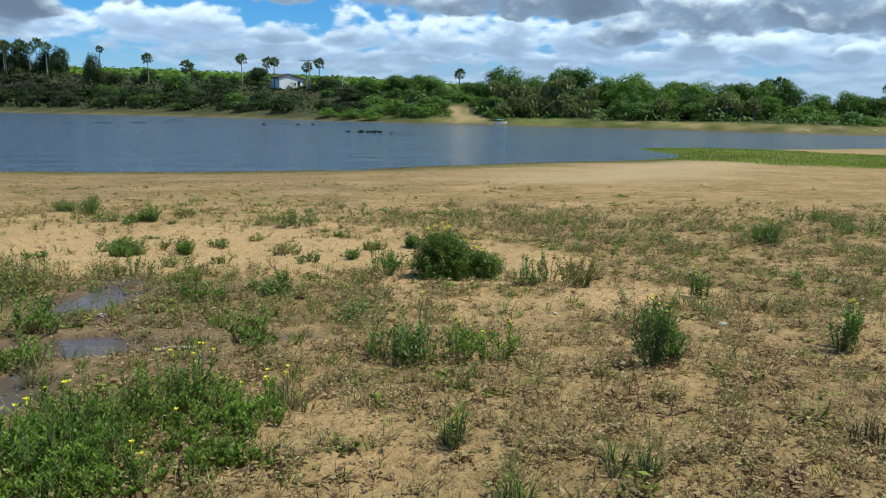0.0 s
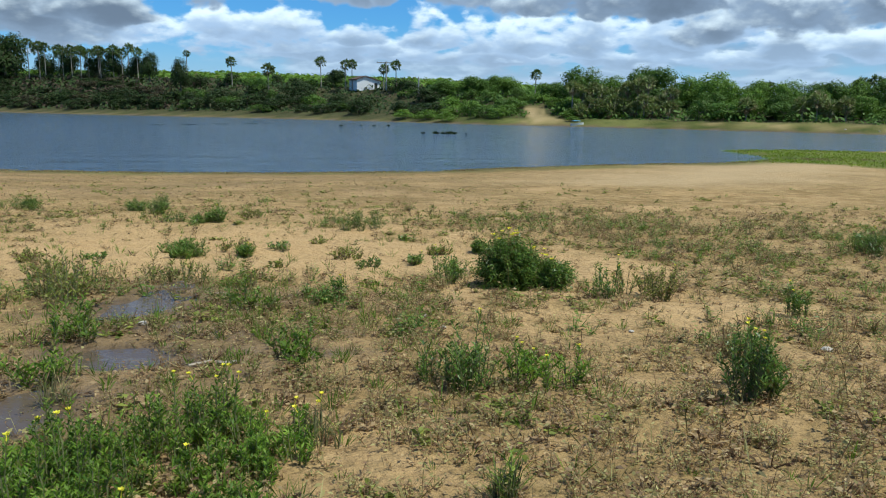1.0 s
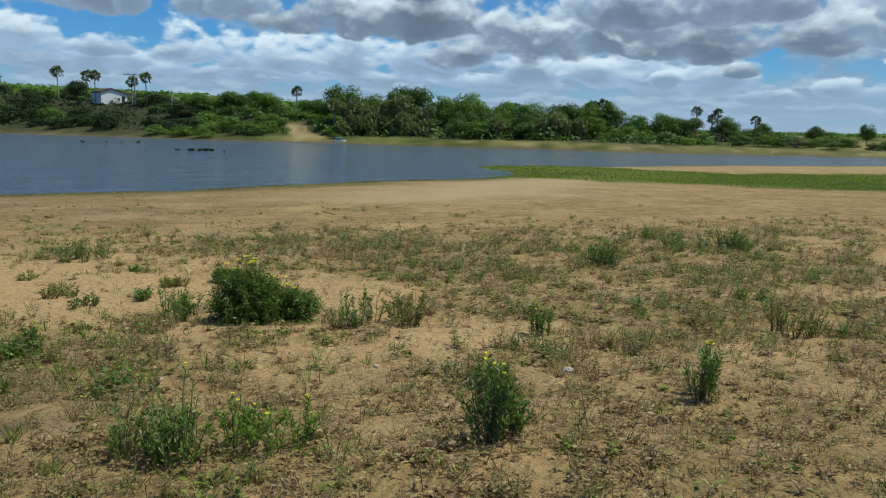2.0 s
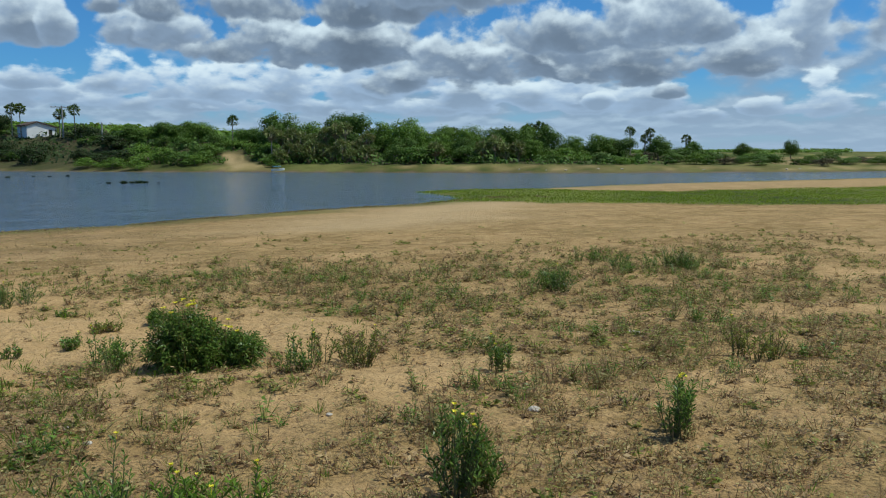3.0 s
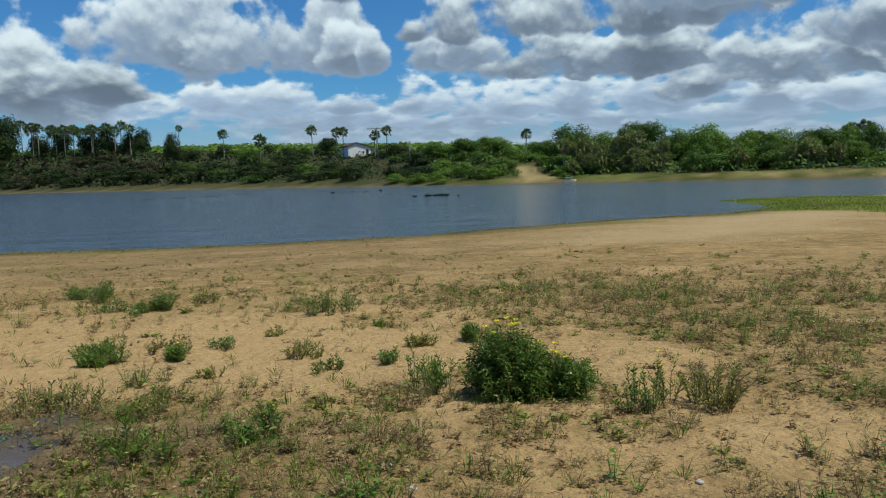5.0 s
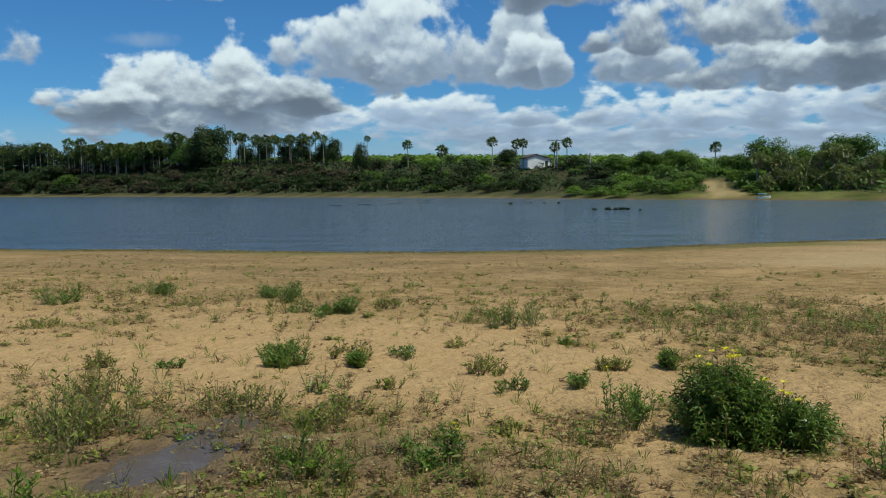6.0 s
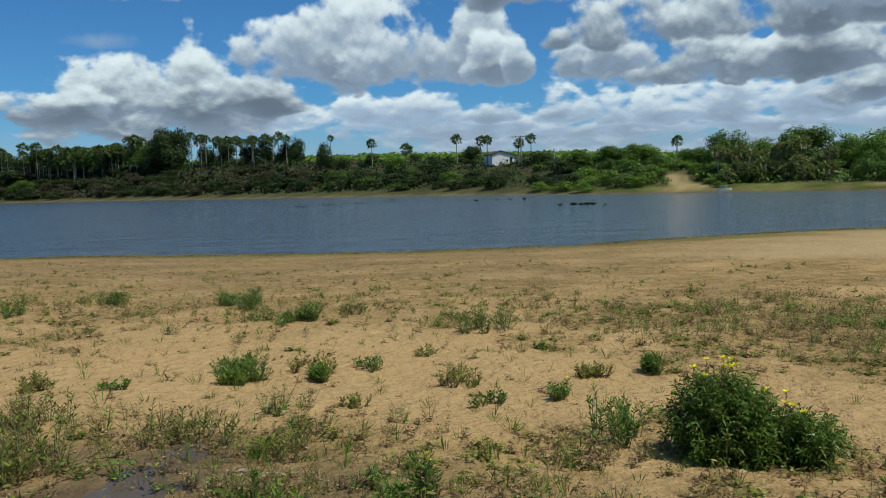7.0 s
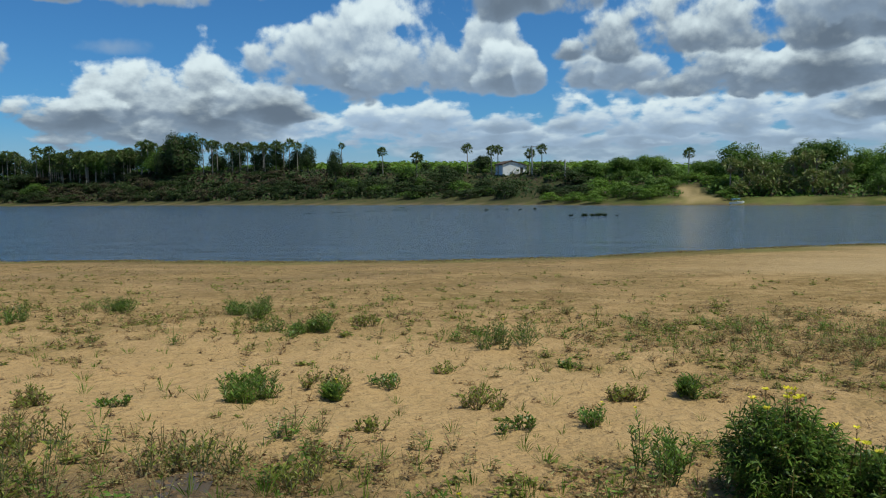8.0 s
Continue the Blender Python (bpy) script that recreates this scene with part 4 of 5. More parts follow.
for x, y, tall, skirt in [(9.6, 186, 7.6, 1), (12, 184.5, 6.6, 1), (14.2, 184, 7.4, 1), (16, 183, 6.8, 1), (19, 181, 6.4, 1), (21.5, 179, 7.9, 1), (23.5, 178, 8.2, 1), (25.5, 177, 8.4, 1), (30, 174, 6.4, 1),
                          (20.5, 178, 4.6, 1), (27.8, 175, 4.2, 1), (13.2, 182, 4.4, 1), (11, 178.5, 3.2, 1), (15.2, 179, 4.0, 1), (17.4, 177.5, 3.2, 1), (18.6, 179, 5.2, 1), (22.4, 175.5, 3.4, 1), (24.6, 174.5, 5.0, 1), (26.4, 173, 2.8, 1), (29.2, 171.5, 3.6, 1), (52, 158, 4.6, 1), (54.5, 157, 5.4, 1), (56.5, 155.5, 3.8, 1), (59, 155, 4.4, 1), (43, 163, 4.6, 1),
                          (88, 160, 7.1, 2), (91, 159, 5.6, 2), (92.5, 159, 7.0, 2), (101, 158, 5.3, 2), (69, 167, 8.2, 0), (66.5, 168, 7.6, 0), (51, 177, 6.8, 0), (62, 168, 5.2, 1), (64.5, 167, 5.4, 1)]:
    palm(x, y, tall, "wax palm with shaggy pale dry fronds" if skirt == 1 else PALM_LABEL, "palms along the wooded shore", skirt == 1, 0.66 if skirt == 2 else 1.05, skirt == 1)

# dusk trees wear the leaf colour darkened for cloud shade
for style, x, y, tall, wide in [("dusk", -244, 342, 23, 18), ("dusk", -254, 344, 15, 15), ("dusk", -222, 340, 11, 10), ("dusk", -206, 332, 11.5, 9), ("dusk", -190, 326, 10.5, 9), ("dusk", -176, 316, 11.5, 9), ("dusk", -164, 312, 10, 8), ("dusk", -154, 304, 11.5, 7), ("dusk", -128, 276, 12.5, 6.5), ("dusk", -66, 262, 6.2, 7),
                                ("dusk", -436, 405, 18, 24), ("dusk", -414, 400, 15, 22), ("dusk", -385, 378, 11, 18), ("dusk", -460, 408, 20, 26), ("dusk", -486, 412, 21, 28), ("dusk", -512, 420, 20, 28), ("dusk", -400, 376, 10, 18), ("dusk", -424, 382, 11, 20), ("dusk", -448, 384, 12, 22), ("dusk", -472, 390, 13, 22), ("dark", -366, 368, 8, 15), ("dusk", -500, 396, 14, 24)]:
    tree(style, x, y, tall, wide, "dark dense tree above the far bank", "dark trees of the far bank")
for style, x, y, tall, wide in [("dark", -16, 221, 5.4, 8), ("bright", -8, 216, 5.8, 9), ("dark", -25, 224, 5, 8), ("dark", 12.5, 197, 8.9, 10), ("dark", 28, 190, 9.9, 11.5), ("bright", 36, 186, 7, 8), ("bright", 41, 179, 8.2, 9),
                                ("bright", 48, 175, 7.6, 7), ("bright", 54, 172, 7.0, 8), ("dark", 60, 168, 7.1, 8), ("bright", 65, 166, 6.9, 8), ("dark", 69, 164, 7.2, 7), ("bright", 74, 161, 5.1, 6)]:
    tree(style, x, y, tall, wide, "broad green tree of the wooded far shore", "trees of the wooded shore")
for style, x, y, tall, wide in [("bright", 80, 159, 5.2, 7), ("dark", 85, 159, 4.8, 6.5), ("dark", 94, 158, 5.3, 6), ("dark", 125, 170, 3.9, 4.5), ("dark", 132, 161, 4.4, 3.6), ("dark", 102, 157, 3.9, 4.2),
                                ("dark", 5, 205, 5.0, 7), ("bright", 20, 193, 7, 8), ("bright", 57, 163, 5.2, 6.5), ("bright", 45, 168, 5.6, 7), ("dark", 50, 165, 4.6, 6), ("bright", 63, 158, 4.6, 6), ("dark", 38, 172, 5, 6.5)]:
    tree(style, x, y, tall, wide, "lower green tree near the far shore", "trees of the wooded shore")


for k in range(10):
    x = -390 + 15.5 * k
    tree("dark" if k % 3 else "dusk", x + grng.uniform(-4, 4), 398 - 0.36 * (x + 390) + grng.uniform(-3, 6), grng.uniform(10.5, 13), grng.uniform(16, 21), "dark low tree behind the palm grove", "dark trees of the far bank")


def bank_point(x, off):
    """A point of the far bank with that x, off metres behind the shore line."""
    xs, ys = zip(*FAR_SHORE)
    y = float(np.interp(x, xs, ys)) + off
    for _ in range(6):
        y += off - float(shore_distance(np.array([x]), np.array([y]), FAR_SHORE)[0])
    return x, y


srng = random.Random(8)
for k in range(330):
    x = -520 + 635 * (k / 329) ** 0.70 + srng.uniform(-3, 3)
    off = srng.choice((11, 13, 17, 21, 26, 32, 40)) + srng.uniform(-2.5, 2.5)
    if -3.5 < x < 7 and off < 28:
        continue
    if 7 < x < 33 and (off < 14 or off < 25 and srng.random() < 0.5):
        continue
    if x > 70 and srng.random() < 0.35:
        continue
    if x > 28:
        off += 3.5
        if off < 25 and srng.random() < 0.45:
            continue
    px, py = bank_point(x, off)
    if abs(px / py + 0.212) < 0.034 and off > 18:
        continue
    size = 1.0 + 0.35 * max(0.0, -x - 60) / 200
    # left bank: mostly leaves with cloud shade in their colour, some bare twigs
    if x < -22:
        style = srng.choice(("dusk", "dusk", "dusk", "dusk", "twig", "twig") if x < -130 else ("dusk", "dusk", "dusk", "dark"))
    else:
        style = srng.choice(("bright", "dark", "bright", "dark", "dark"))
    if x > 70:
        size *= 0.7
    low = 0.6 if x < -130 and off > 22 else 1.0
    label = {"dusk": "thicket shrub on the far bank, green darkened for cloud shade", "dark": "green shrub on the far bank", "bright": "bright green shrub on the far shore", "twig": "brown leafless thicket shrub on the far bank"}[style]
    shrub(style, px, py, srng.uniform(2.0, 4.8) * size * low, srng.uniform(4.5, 10.0) * size, label, "shrubs of the far bank")
for x, y, tall, wide in [(-5.6, 188, 3.0, 5), (-4.6, 195, 3.2, 5), (-7.5, 184.5, 2.6, 5), (-1.5, 203.5, 3.0, 5.5), (2.4, 201.5, 2.6, 5), (5.2, 196, 2.6, 4.5), (7.0, 188, 2.4, 4.5), (8.2, 181.5, 1.7, 4.5), (9.4, 175.5, 1.1, 3.4), (-20, 187, 2.4, 6), (-26, 193, 2.6, 7), (10, 179, 2.0, 5), (-32, 199, 2.4, 7), (9, 193, 3.2, 6), (13.5, 190, 3.4, 6), (18, 188, 3.0, 6), (22.5, 186, 3.4, 6), (27, 184, 3.6, 6), (31.5, 180, 3.2, 6), (95, 140, 2.0, 3.5), (103, 141, 1.6, 3), (111, 140, 2.2, 4), (118, 142, 1.8, 3), (128, 146, 1.8, 4), (88, 142, 2.4, 5)]:
    shrub("bright" if x < 20 else "dark", x, y, tall, wide, "low green shrub at the far water's edge", "shrubs of the far bank")

for k in range(26):
    x, y = bank_point(76 + 2.6 * k + srng.uniform(-1, 1), srng.uniform(9, 24))
    shrub(srng.choice(("dark", "dark", "bright", "twig")), x, y, srng.uniform(1.2, 2.5), srng.uniform(3, 5.5), "low shrub in dry grass on the far shore", "shrubs of the far bank")


def far_woods():
    """The canopy that covers the land behind the far bank."""
    rng = np.random.RandomState(77)
    out = []
    n = 5600
    s = rng.uniform(-1.05, 0.75, n)
    r = 190 + 1200 * rng.uniform(0, 1, n) ** 1.5
    x, y = r * np.sin(s), r * np.cos(s)
    df = shore_distance(x, y, FAR_SHORE)
    keep = (df > 48) & (rng.uniform(size=n) < np.where(x > 0.40 * y, np.where(r > 700, 0.8, 0.0), 1.0))
    x, y, r = x[keep], y[keep], r[keep]
    z = height(x, y)
    for i in range(len(x)):
        size = (0.8 + r[i] / 500) * (0.55 if x[i] > 0.4 * y[i] else 1.0)
        k = 22
        d = unit(rng.normal(size=(k, 3)))
        d[:, 2] = np.abs(d[:, 2])
        p = np.array((x[i], y[i], z[i] + 0.4)) + d * np.array((4.4, 4.4, 2.2)) * size * rng.uniform(0.6, 1.1, (k, 1))
        out.append(flakes(p, d * (1, 1, 2) + rng.normal(size=(k, 3)) * 0.35, 2.0 * size, 1.6 * size, rng))
    tagged(new("far_woods", quads_mesh("far_woods", np.concatenate(out), LEAF_BRIGHT)), "green scrub woodland covering the distant land", "woodland", kind="stuff")


far_woods()


def thicket():
    """The undergrowth that closes the far bank between its shrubs."""
    rng = np.random.RandomState(78)
    for name, lo, hi, n, mat, label in (("thicket", -560, -18, 30000, LEAF_DARK_SHADED, "tangled undergrowth on the far bank, darkened for cloud shade"), ("undergrowth", -26, 84, 13000, LEAF_TREE, "green undergrowth below the trees of the far shore"),
                                        ("brushwood", -400, -120, 11000, LEAF_TWIG, "brown leafless brushwood on the far bank")):
        x = lo + (hi - lo) * rng.uniform(0, 1, n)
        xs, ys = zip(*FAR_SHORE)
        y = np.interp(x, xs, ys) + rng.uniform(6, 62, n)
        df = shore_distance(x, y, FAR_SHORE)
        keep = (df > 9.5 + 1.5 * ripple(x, y, 9, 61)) & (far_sand(x, y) < 0.2) & (ripple(x, y, 16, 62) > -0.75)
        x, y = x[keep], y[keep]
        lift = rng.uniform(0, 1, len(x)) ** 1.4 * np.clip(1.6 + 0.9 * ripple(x, y, 8, 63), 0.3, 3)
        base = np.stack([x, y, height(x, y) + lift - 0.2], -1)
        mound = np.stack([ripple(x, y, 5, 64), -0.5 + 0.7 * ripple(x, y, 6, 65), np.full(len(x), 0.6)], -1)
        far = np.clip(np.hypot(x, y) / 260, 0.7, 1.6)
        tagged(new(name, quads_mesh(name, flakes(base, mound + rng.normal(size=(len(x), 3)) * 0.35, rng.uniform(0.8, 1.7, len(x)) * far, rng.uniform(0.5, 1.0, len(x)) * far, rng), mat)), label, "undergrowth", kind="stuff")


thicket()


# ---------------------------------------------------------------- things in the river
def water_weed(x, y, wide, tall, seed):
    rng = np.random.RandomState(seed)
    n = int(90 * wide + 20)
    a, r = rng.uniform(0, 6.28, n), np.sqrt(rng.uniform(0, 1, n)) * wide / 2
    base = np.stack([r * np.cos(a), r * np.sin(a) * 0.6, np.full(n, -0.05)], -1)
    way = np.stack([np.cos(a) * 0.5, np.sin(a) * 0.5, np.ones(n)], -1) + rng.normal(size=(n, 3)) * 0.35
    me = quads_mesh("water_weed", leaves(base, way, tall * rng.uniform(0.5, 1.15, n), 0.1 + 0.06 * tall, rng), LEAF_DARK_SHADED)
    ob = tagged(new("water_weed", me), "dark clump of weeds standing in the river", "water plant", "weed clumps in the river")
    ob.location = (x, y, WATER)


for k, (x, y, wide, tall) in enumerate([(-13.3, 110.6, 0.5, 0.6), (-12.3, 110.8, 0.35, 0.5), (-11.5, 111.0, 0.5, 0.62), (-10.7, 111.0, 0.4, 0.55), (-15.3, 111.5, 0.5, 0.35), (-9.0, 110.5, 0.25, 0.25),
                                        (-69, 138, 2.6, 0.16), (-65.5, 144, 3.0, 0.16), (-62, 151, 2.6, 0.18), (-58, 158, 3.0, 0.16), (-66, 181, 1.6, 0.2), (-36.2, 147, 0.6, 0.4), (-30.5, 151, 0.5, 0.3), (-33.5, 153, 0.4, 0.3), (-27.6, 151, 0.4, 0.5)]):
    water_weed(x, y, wide, tall, 40 + k)


# ---------------------------------------------------------------- single plants of the near bank
def leafy_plant(name, x, y, wide, tall, stems, per_stem, leaf, leaf_mat, stem_mat, label, category, group="", flowers=0, upright=0.5, seed=1, flower_size=0.018, lobes=None, rooted=0.35, narrow=0.28, bare=0.12, round_off=0.42):
    """Stems that spread from the root, leaves all along them, some flowers at the tips."""
    rng = np.random.RandomState(seed)
    ob = thing(name, x, y, label, category, group)
    lv, st, tips = [], [], []
    if lobes is None:
        lobes = [(rng.uniform(-0.42, 0.42) * wide, rng.uniform(-0.42, 0.42) * wide, rng.uniform(0.3, 0.8), rng.uniform(0.45, 1.12)) for _ in range(5)]
    for lx, ly, lw, lh in lobes:
        n = max(3, int(stems * lw / 2.0))
        a = rng.uniform(0, 6.28, n)
        reach = np.sqrt(rng.uniform(0.02, 1, n)) * wide / 2 * lw
        root = np.stack([lx + rooted * reach * np.cos(a), ly + rooted * reach * np.sin(a), np.full(n, -0.015)], -1)
        high = tall * lh * (1 - round_off * (reach / (wide / 2 * lw)) ** 2) * rng.uniform(0.5, 1.18, n)
        end = np.stack([lx + reach * np.cos(a), ly + reach * np.sin(a), high], -1)
        bend = root * 0.45 + end * 0.55 + np.stack([np.zeros(n), np.zeros(n), 0.16 * high], -1) + rng.normal(size=(n, 3)) * 0.03 * tall
        st += [tubes(root, bend, 0.0045, 0.0035), tubes(bend, end, 0.0035, 0.0015)]
        tips.append(end)
        s = np.tile(bare + (1 - bare) * (np.arange(per_stem) + 0.5) / per_stem, n) + rng.uniform(-0.04, 0.04, n * per_stem)
        s = np.clip(s, 0, 1)[:, None]
        r_, b_, e_ = (np.repeat(v, per_stem, 0) for v in (root, bend, end))
        p = np.where(s < 0.5, r_ + (b_ - r_) * s * 2, b_ + (e_ - b_) * (s * 2 - 1))
        turn = np.tile(np.arange(per_stem) * 2.4, n) + np.repeat(rng.uniform(0, 6.28, n), per_stem)
        out = np.stack([np.cos(turn), np.sin(turn), np.full(len(turn), 0.55)], -1) + unit(e_ - r_) * 0.5
        size = leaf * rng.uniform(0.65, 1.25, len(p))
        lv.append(leaves(p, out, size, size * narrow, rng, 0.12))
    tagged(part("stem", quads_mesh("stem", np.concatenate(st), stem_mat), ob), kind="stuff")
    tagged(part("foliage", quads_mesh("foliage", np.concatenate(lv), leaf_mat), ob), kind="stuff")
    tips = np.concatenate(tips)
    order = np.argsort(-tips[:, 2] + rng.uniform(0, 0.25 * tall, len(tips)))[:flowers]
    for k in order:
        spike = tips[k]
        top = spike + np.array((rng.normal() * 0.01, rng.normal() * 0.01, rng.uniform(0.01, 0.035) + rng.uniform(0.02, 0.1) * (flowers > 10)))
        q = [tubes([spike], [top], 0.002, 0.0015)]
        for j in range(6):
            a = j * 1.047 + rng.uniform(-0.2, 0.2)
            way = np.array([[math.cos(a), math.sin(a), 0.7]])
            q.append(leaves(top[None], way, flower_size, flower_size * 0.8, rng, 0.0))
        part("flower", quads_mesh("flower", np.concatenate(q), PETAL), ob, "small yellow flower")
    return ob


def bush(x, y, seed=3):
    """A rounded bush of two domes: shoots all over, each with a whorl of lance-shaped leaves, and flower stalks above."""
    rng = np.random.RandomState(seed)
    ob = thing("bush", x, y, "dense dark green flowering bush on the sand", "bush")
    lv, st = [], []
    for cx, cy, cz, rx, ry, rz, shoots in ((-0.17, 0.0, 0.22, 0.34, 0.32, 0.34, 420), (0.36, -0.06, 0.13, 0.23, 0.24, 0.21, 190), (0.12, 0.1, 0.12, 0.24, 0.22, 0.24, 110), (-0.3, -0.1, 0.12, 0.2, 0.2, 0.24, 110), (0.04, -0.15, 0.1, 0.22, 0.15, 0.2, 110)):
        d = unit(rng.normal(size=(shoots, 3)))
        d[:, 2] = np.where(d[:, 2] < -0.42, -d[:, 2], d[:, 2])
        lump = 1 + 0.12 * np.sin(7 * d[:, :1] + 3) * np.sin(6 * d[:, 1:2] + 1) * np.cos(5 * d[:, 2:])
        p = np.array((cx, cy, cz)) + d * np.array((rx, ry, rz)) * rng.uniform(0.72, 1.12, (shoots, 1)) * lump
        p[:, 2] = np.maximum(p[:, 2], 0.03)
        rise = unit(d * 0.75 + rng.normal(size=d.shape) * 0.25 + (0, 0, 0.6))
        root = np.stack([cx + (p[:, 0] - cx) * 0.3, cy + (p[:, 1] - cy) * 0.3, np.full(shoots, -0.02)], -1)
        st += [tubes(root, p - rise * 0.06, 0.004, 0.003), tubes(p - rise * 0.06, p + rise * 0.04, 0.003, 0.001)]
        per = 13
        s = np.tile(np.linspace(-0.085, 0.04, per), shoots)[:, None]
        p_, r_ = np.repeat(p, per, 0), np.repeat(rise, per, 0)
        a = unit(np.cross(r_, (0.3, 0.2, 0.9)))
        b = np.cross(r_, a)
        turn = (np.tile(np.arange(per) * 2.4, shoots) + np.repeat(rng.uniform(0, 6.28, shoots), per))[:, None]
        way = (a * np.cos(turn) + b * np.sin(turn)) * (1.0 - 6 * np.maximum(s, 0)) + r_ * (0.45 + 8 * np.maximum(s, 0))
        size = rng.uniform(0.036, 0.07, len(p_))
        lv.append(leaves(p_ + r_ * s, way, size, size * 0.25, rng, 0.22))
    tagged(part("stem", quads_mesh("stem", np.concatenate(st), STEM_GREEN), ob), kind="stuff")
    tagged(part("foliage", quads_mesh("foliage", np.concatenate(lv), LEAF_BUSH), ob), kind="stuff")
    for k in range(24):
        left = k < 14
        px, py = (rng.uniform(-0.44, -0.05), rng.uniform(-0.15, 0.2)) if left else (rng.uniform(0.0, 0.58), rng.uniform(-0.2, 0.1))
        z0 = 0.52 - 0.5 * abs(px + 0.16) if left else 0.44 - 0.35 * px
        tall = rng.uniform(0.08, 0.22) if left else rng.uniform(0.04, 0.12)
        tip = np.array((px + rng.normal() * 0.02, py, z0 + tall))
        foot = np.array((px, py, z0 - 0.12))
        q = [tubes([foot], [tip], 0.003, 0.002)]
        m = 7
        f = rng.uniform(0.4, 1.0, m)[:, None]
        turn = rng.uniform(0, 6.28, m)
        q.append(leaves(foot + (tip - foot) * f, np.stack([np.cos(turn), np.sin(turn), np.full(m, 0.9)], -1), 0.022, 0.007, rng))
        part("stalk", quads_mesh("stalk", np.concatenate(q), LEAF_DRY if k % 2 else LEAF_GREY), ob, "half-dry flower stalk")
        if k % 5 < 3:
            bloom = [leaves(tip[None], np.array([[math.cos(t), math.sin(t), 0.5]]), 0.034, 0.027, rng, 0.0) for t in (0, 1.05, 2.1, 3.14, 4.2, 5.2)]
            part("flower", quads_mesh("flower", np.concatenate(bloom), PETAL), ob, "small yellow flower")


bush(0.12, 9.58)

UPRIGHT = "upright leafy green weed with yellow flowers"
for k, (x, y, wide, tall, stems, flowers) in enumerate([(1.68, 5.6, 0.6, 0.5, 42, 5), (-0.36, 5.62, 0.56, 0.40, 26, 1), (0.30, 5.5, 0.46, 0.38, 20, 5), (-0.76, 9.85, 0.54, 0.40, 24, 1),
                                                      (1.62, 9.3, 0.9, 0.46, 34, 1), (2.79, 8.3, 0.26, 0.36, 14, 2), (3.34, 6.2, 0.42, 0.38, 16, 4), (5.48, 8.3, 0.6, 0.36, 22, 1), (-1.85, 8.2, 0.36, 0.22, 16, 2), (1.05, 9.0, 0.4, 0.4, 16, 2)]):
    leafy_plant("weed", x, y, wide * 0.96, tall * 1.08, int(stems * 1.5), 24, 0.047, LEAF_WEED if k in (4, 7) else LEAF_LUSH if k == 2 else LEAF_BUSH, STEM_GREEN, UPRIGHT if flowers > 1 else "upright leafy green weed in the sand", "weed",
                "tall weeds on the bank", flowers, 0.9, 60 + k, rooted=0.35, narrow=0.27, bare=0.1, round_off=0.4)
for k, (x, y, wide, tall, stems, flowers) in enumerate([(-1.78, 3.15, 0.6, 0.40, 46, 2), (-1.62, 3.55, 0.62, 0.34, 40, 2), (-1.52, 3.95, 0.6, 0.32, 34, 2), (-1.35, 4.3, 0.5, 0.32, 26, 4), (-1.12, 4.35, 0.36, 0.26, 16, 3), (-2.05, 3.45, 0.5, 0.34, 30, 1), (-1.2, 3.3, 0.4, 0.2, 18, 2), (-1.15, 3.75, 0.4, 0.18, 18, 1), (-1.85, 3.8, 0.55, 0.3, 34, 1), (-1.45, 3.3, 0.5, 0.26, 30, 0), (-1.0, 4.05, 0.4, 0.16, 18, 0), (-2.1, 3.05, 0.5, 0.36, 34, 1), (-0.95, 3.4, 0.4, 0.12, 16, 0)]):
    leafy_plant("weed", x, y, wide, tall, int(stems * 2.3), 26, 0.036, LEAF_LUSH, STEM_GREEN, "lush bright green weed with small yellow flowers", "weed", "lush weeds beside the mud", flowers, 0.6, 80 + k, rooted=0.6, narrow=0.27, bare=0.0, round_off=0.6)
for k, (x, y, wide, tall, stems, flowers) in enumerate([(-4.66, 11.15, 0.5, 0.27, 46, 1), (-3.88, 11.4, 0.3, 0.17, 26, 1), (-6.2, 15.2, 0.76, 0.34, 40, 1), (-8.0, 16.6, 0.78, 0.38, 34, 1), (-8.8, 17.4, 0.6, 0.3, 24, 0), (-11.2, 17.1, 0.64, 0.34, 30, 0),
                                                      (-11.5, 14.75, 0.8, 0.36, 30, 0), (-2.86, 14.5, 0.74, 0.34, 26, 1), (5.25, 13.15, 0.9, 0.36, 40, 1), (8.0, 17.4, 0.9, 0.4, 30, 0), (9.05, 15.1, 0.9, 0.38, 34, 0), (8.2, 15.4, 0.8, 0.34, 26, 0), (-0.53, 12.4, 0.32, 0.22, 24, 0)]):
    leafy_plant("weed", x, y, wide, tall * 1.05, int(stems * 2.0), 13, 0.075, LEAF_BUSH, STEM_GREEN, "low dark green weed tuft on bare sand", "weed", "low tufts on the bank", flowers, 0.6, 110 + k, narrow=0.17, bare=0.0)
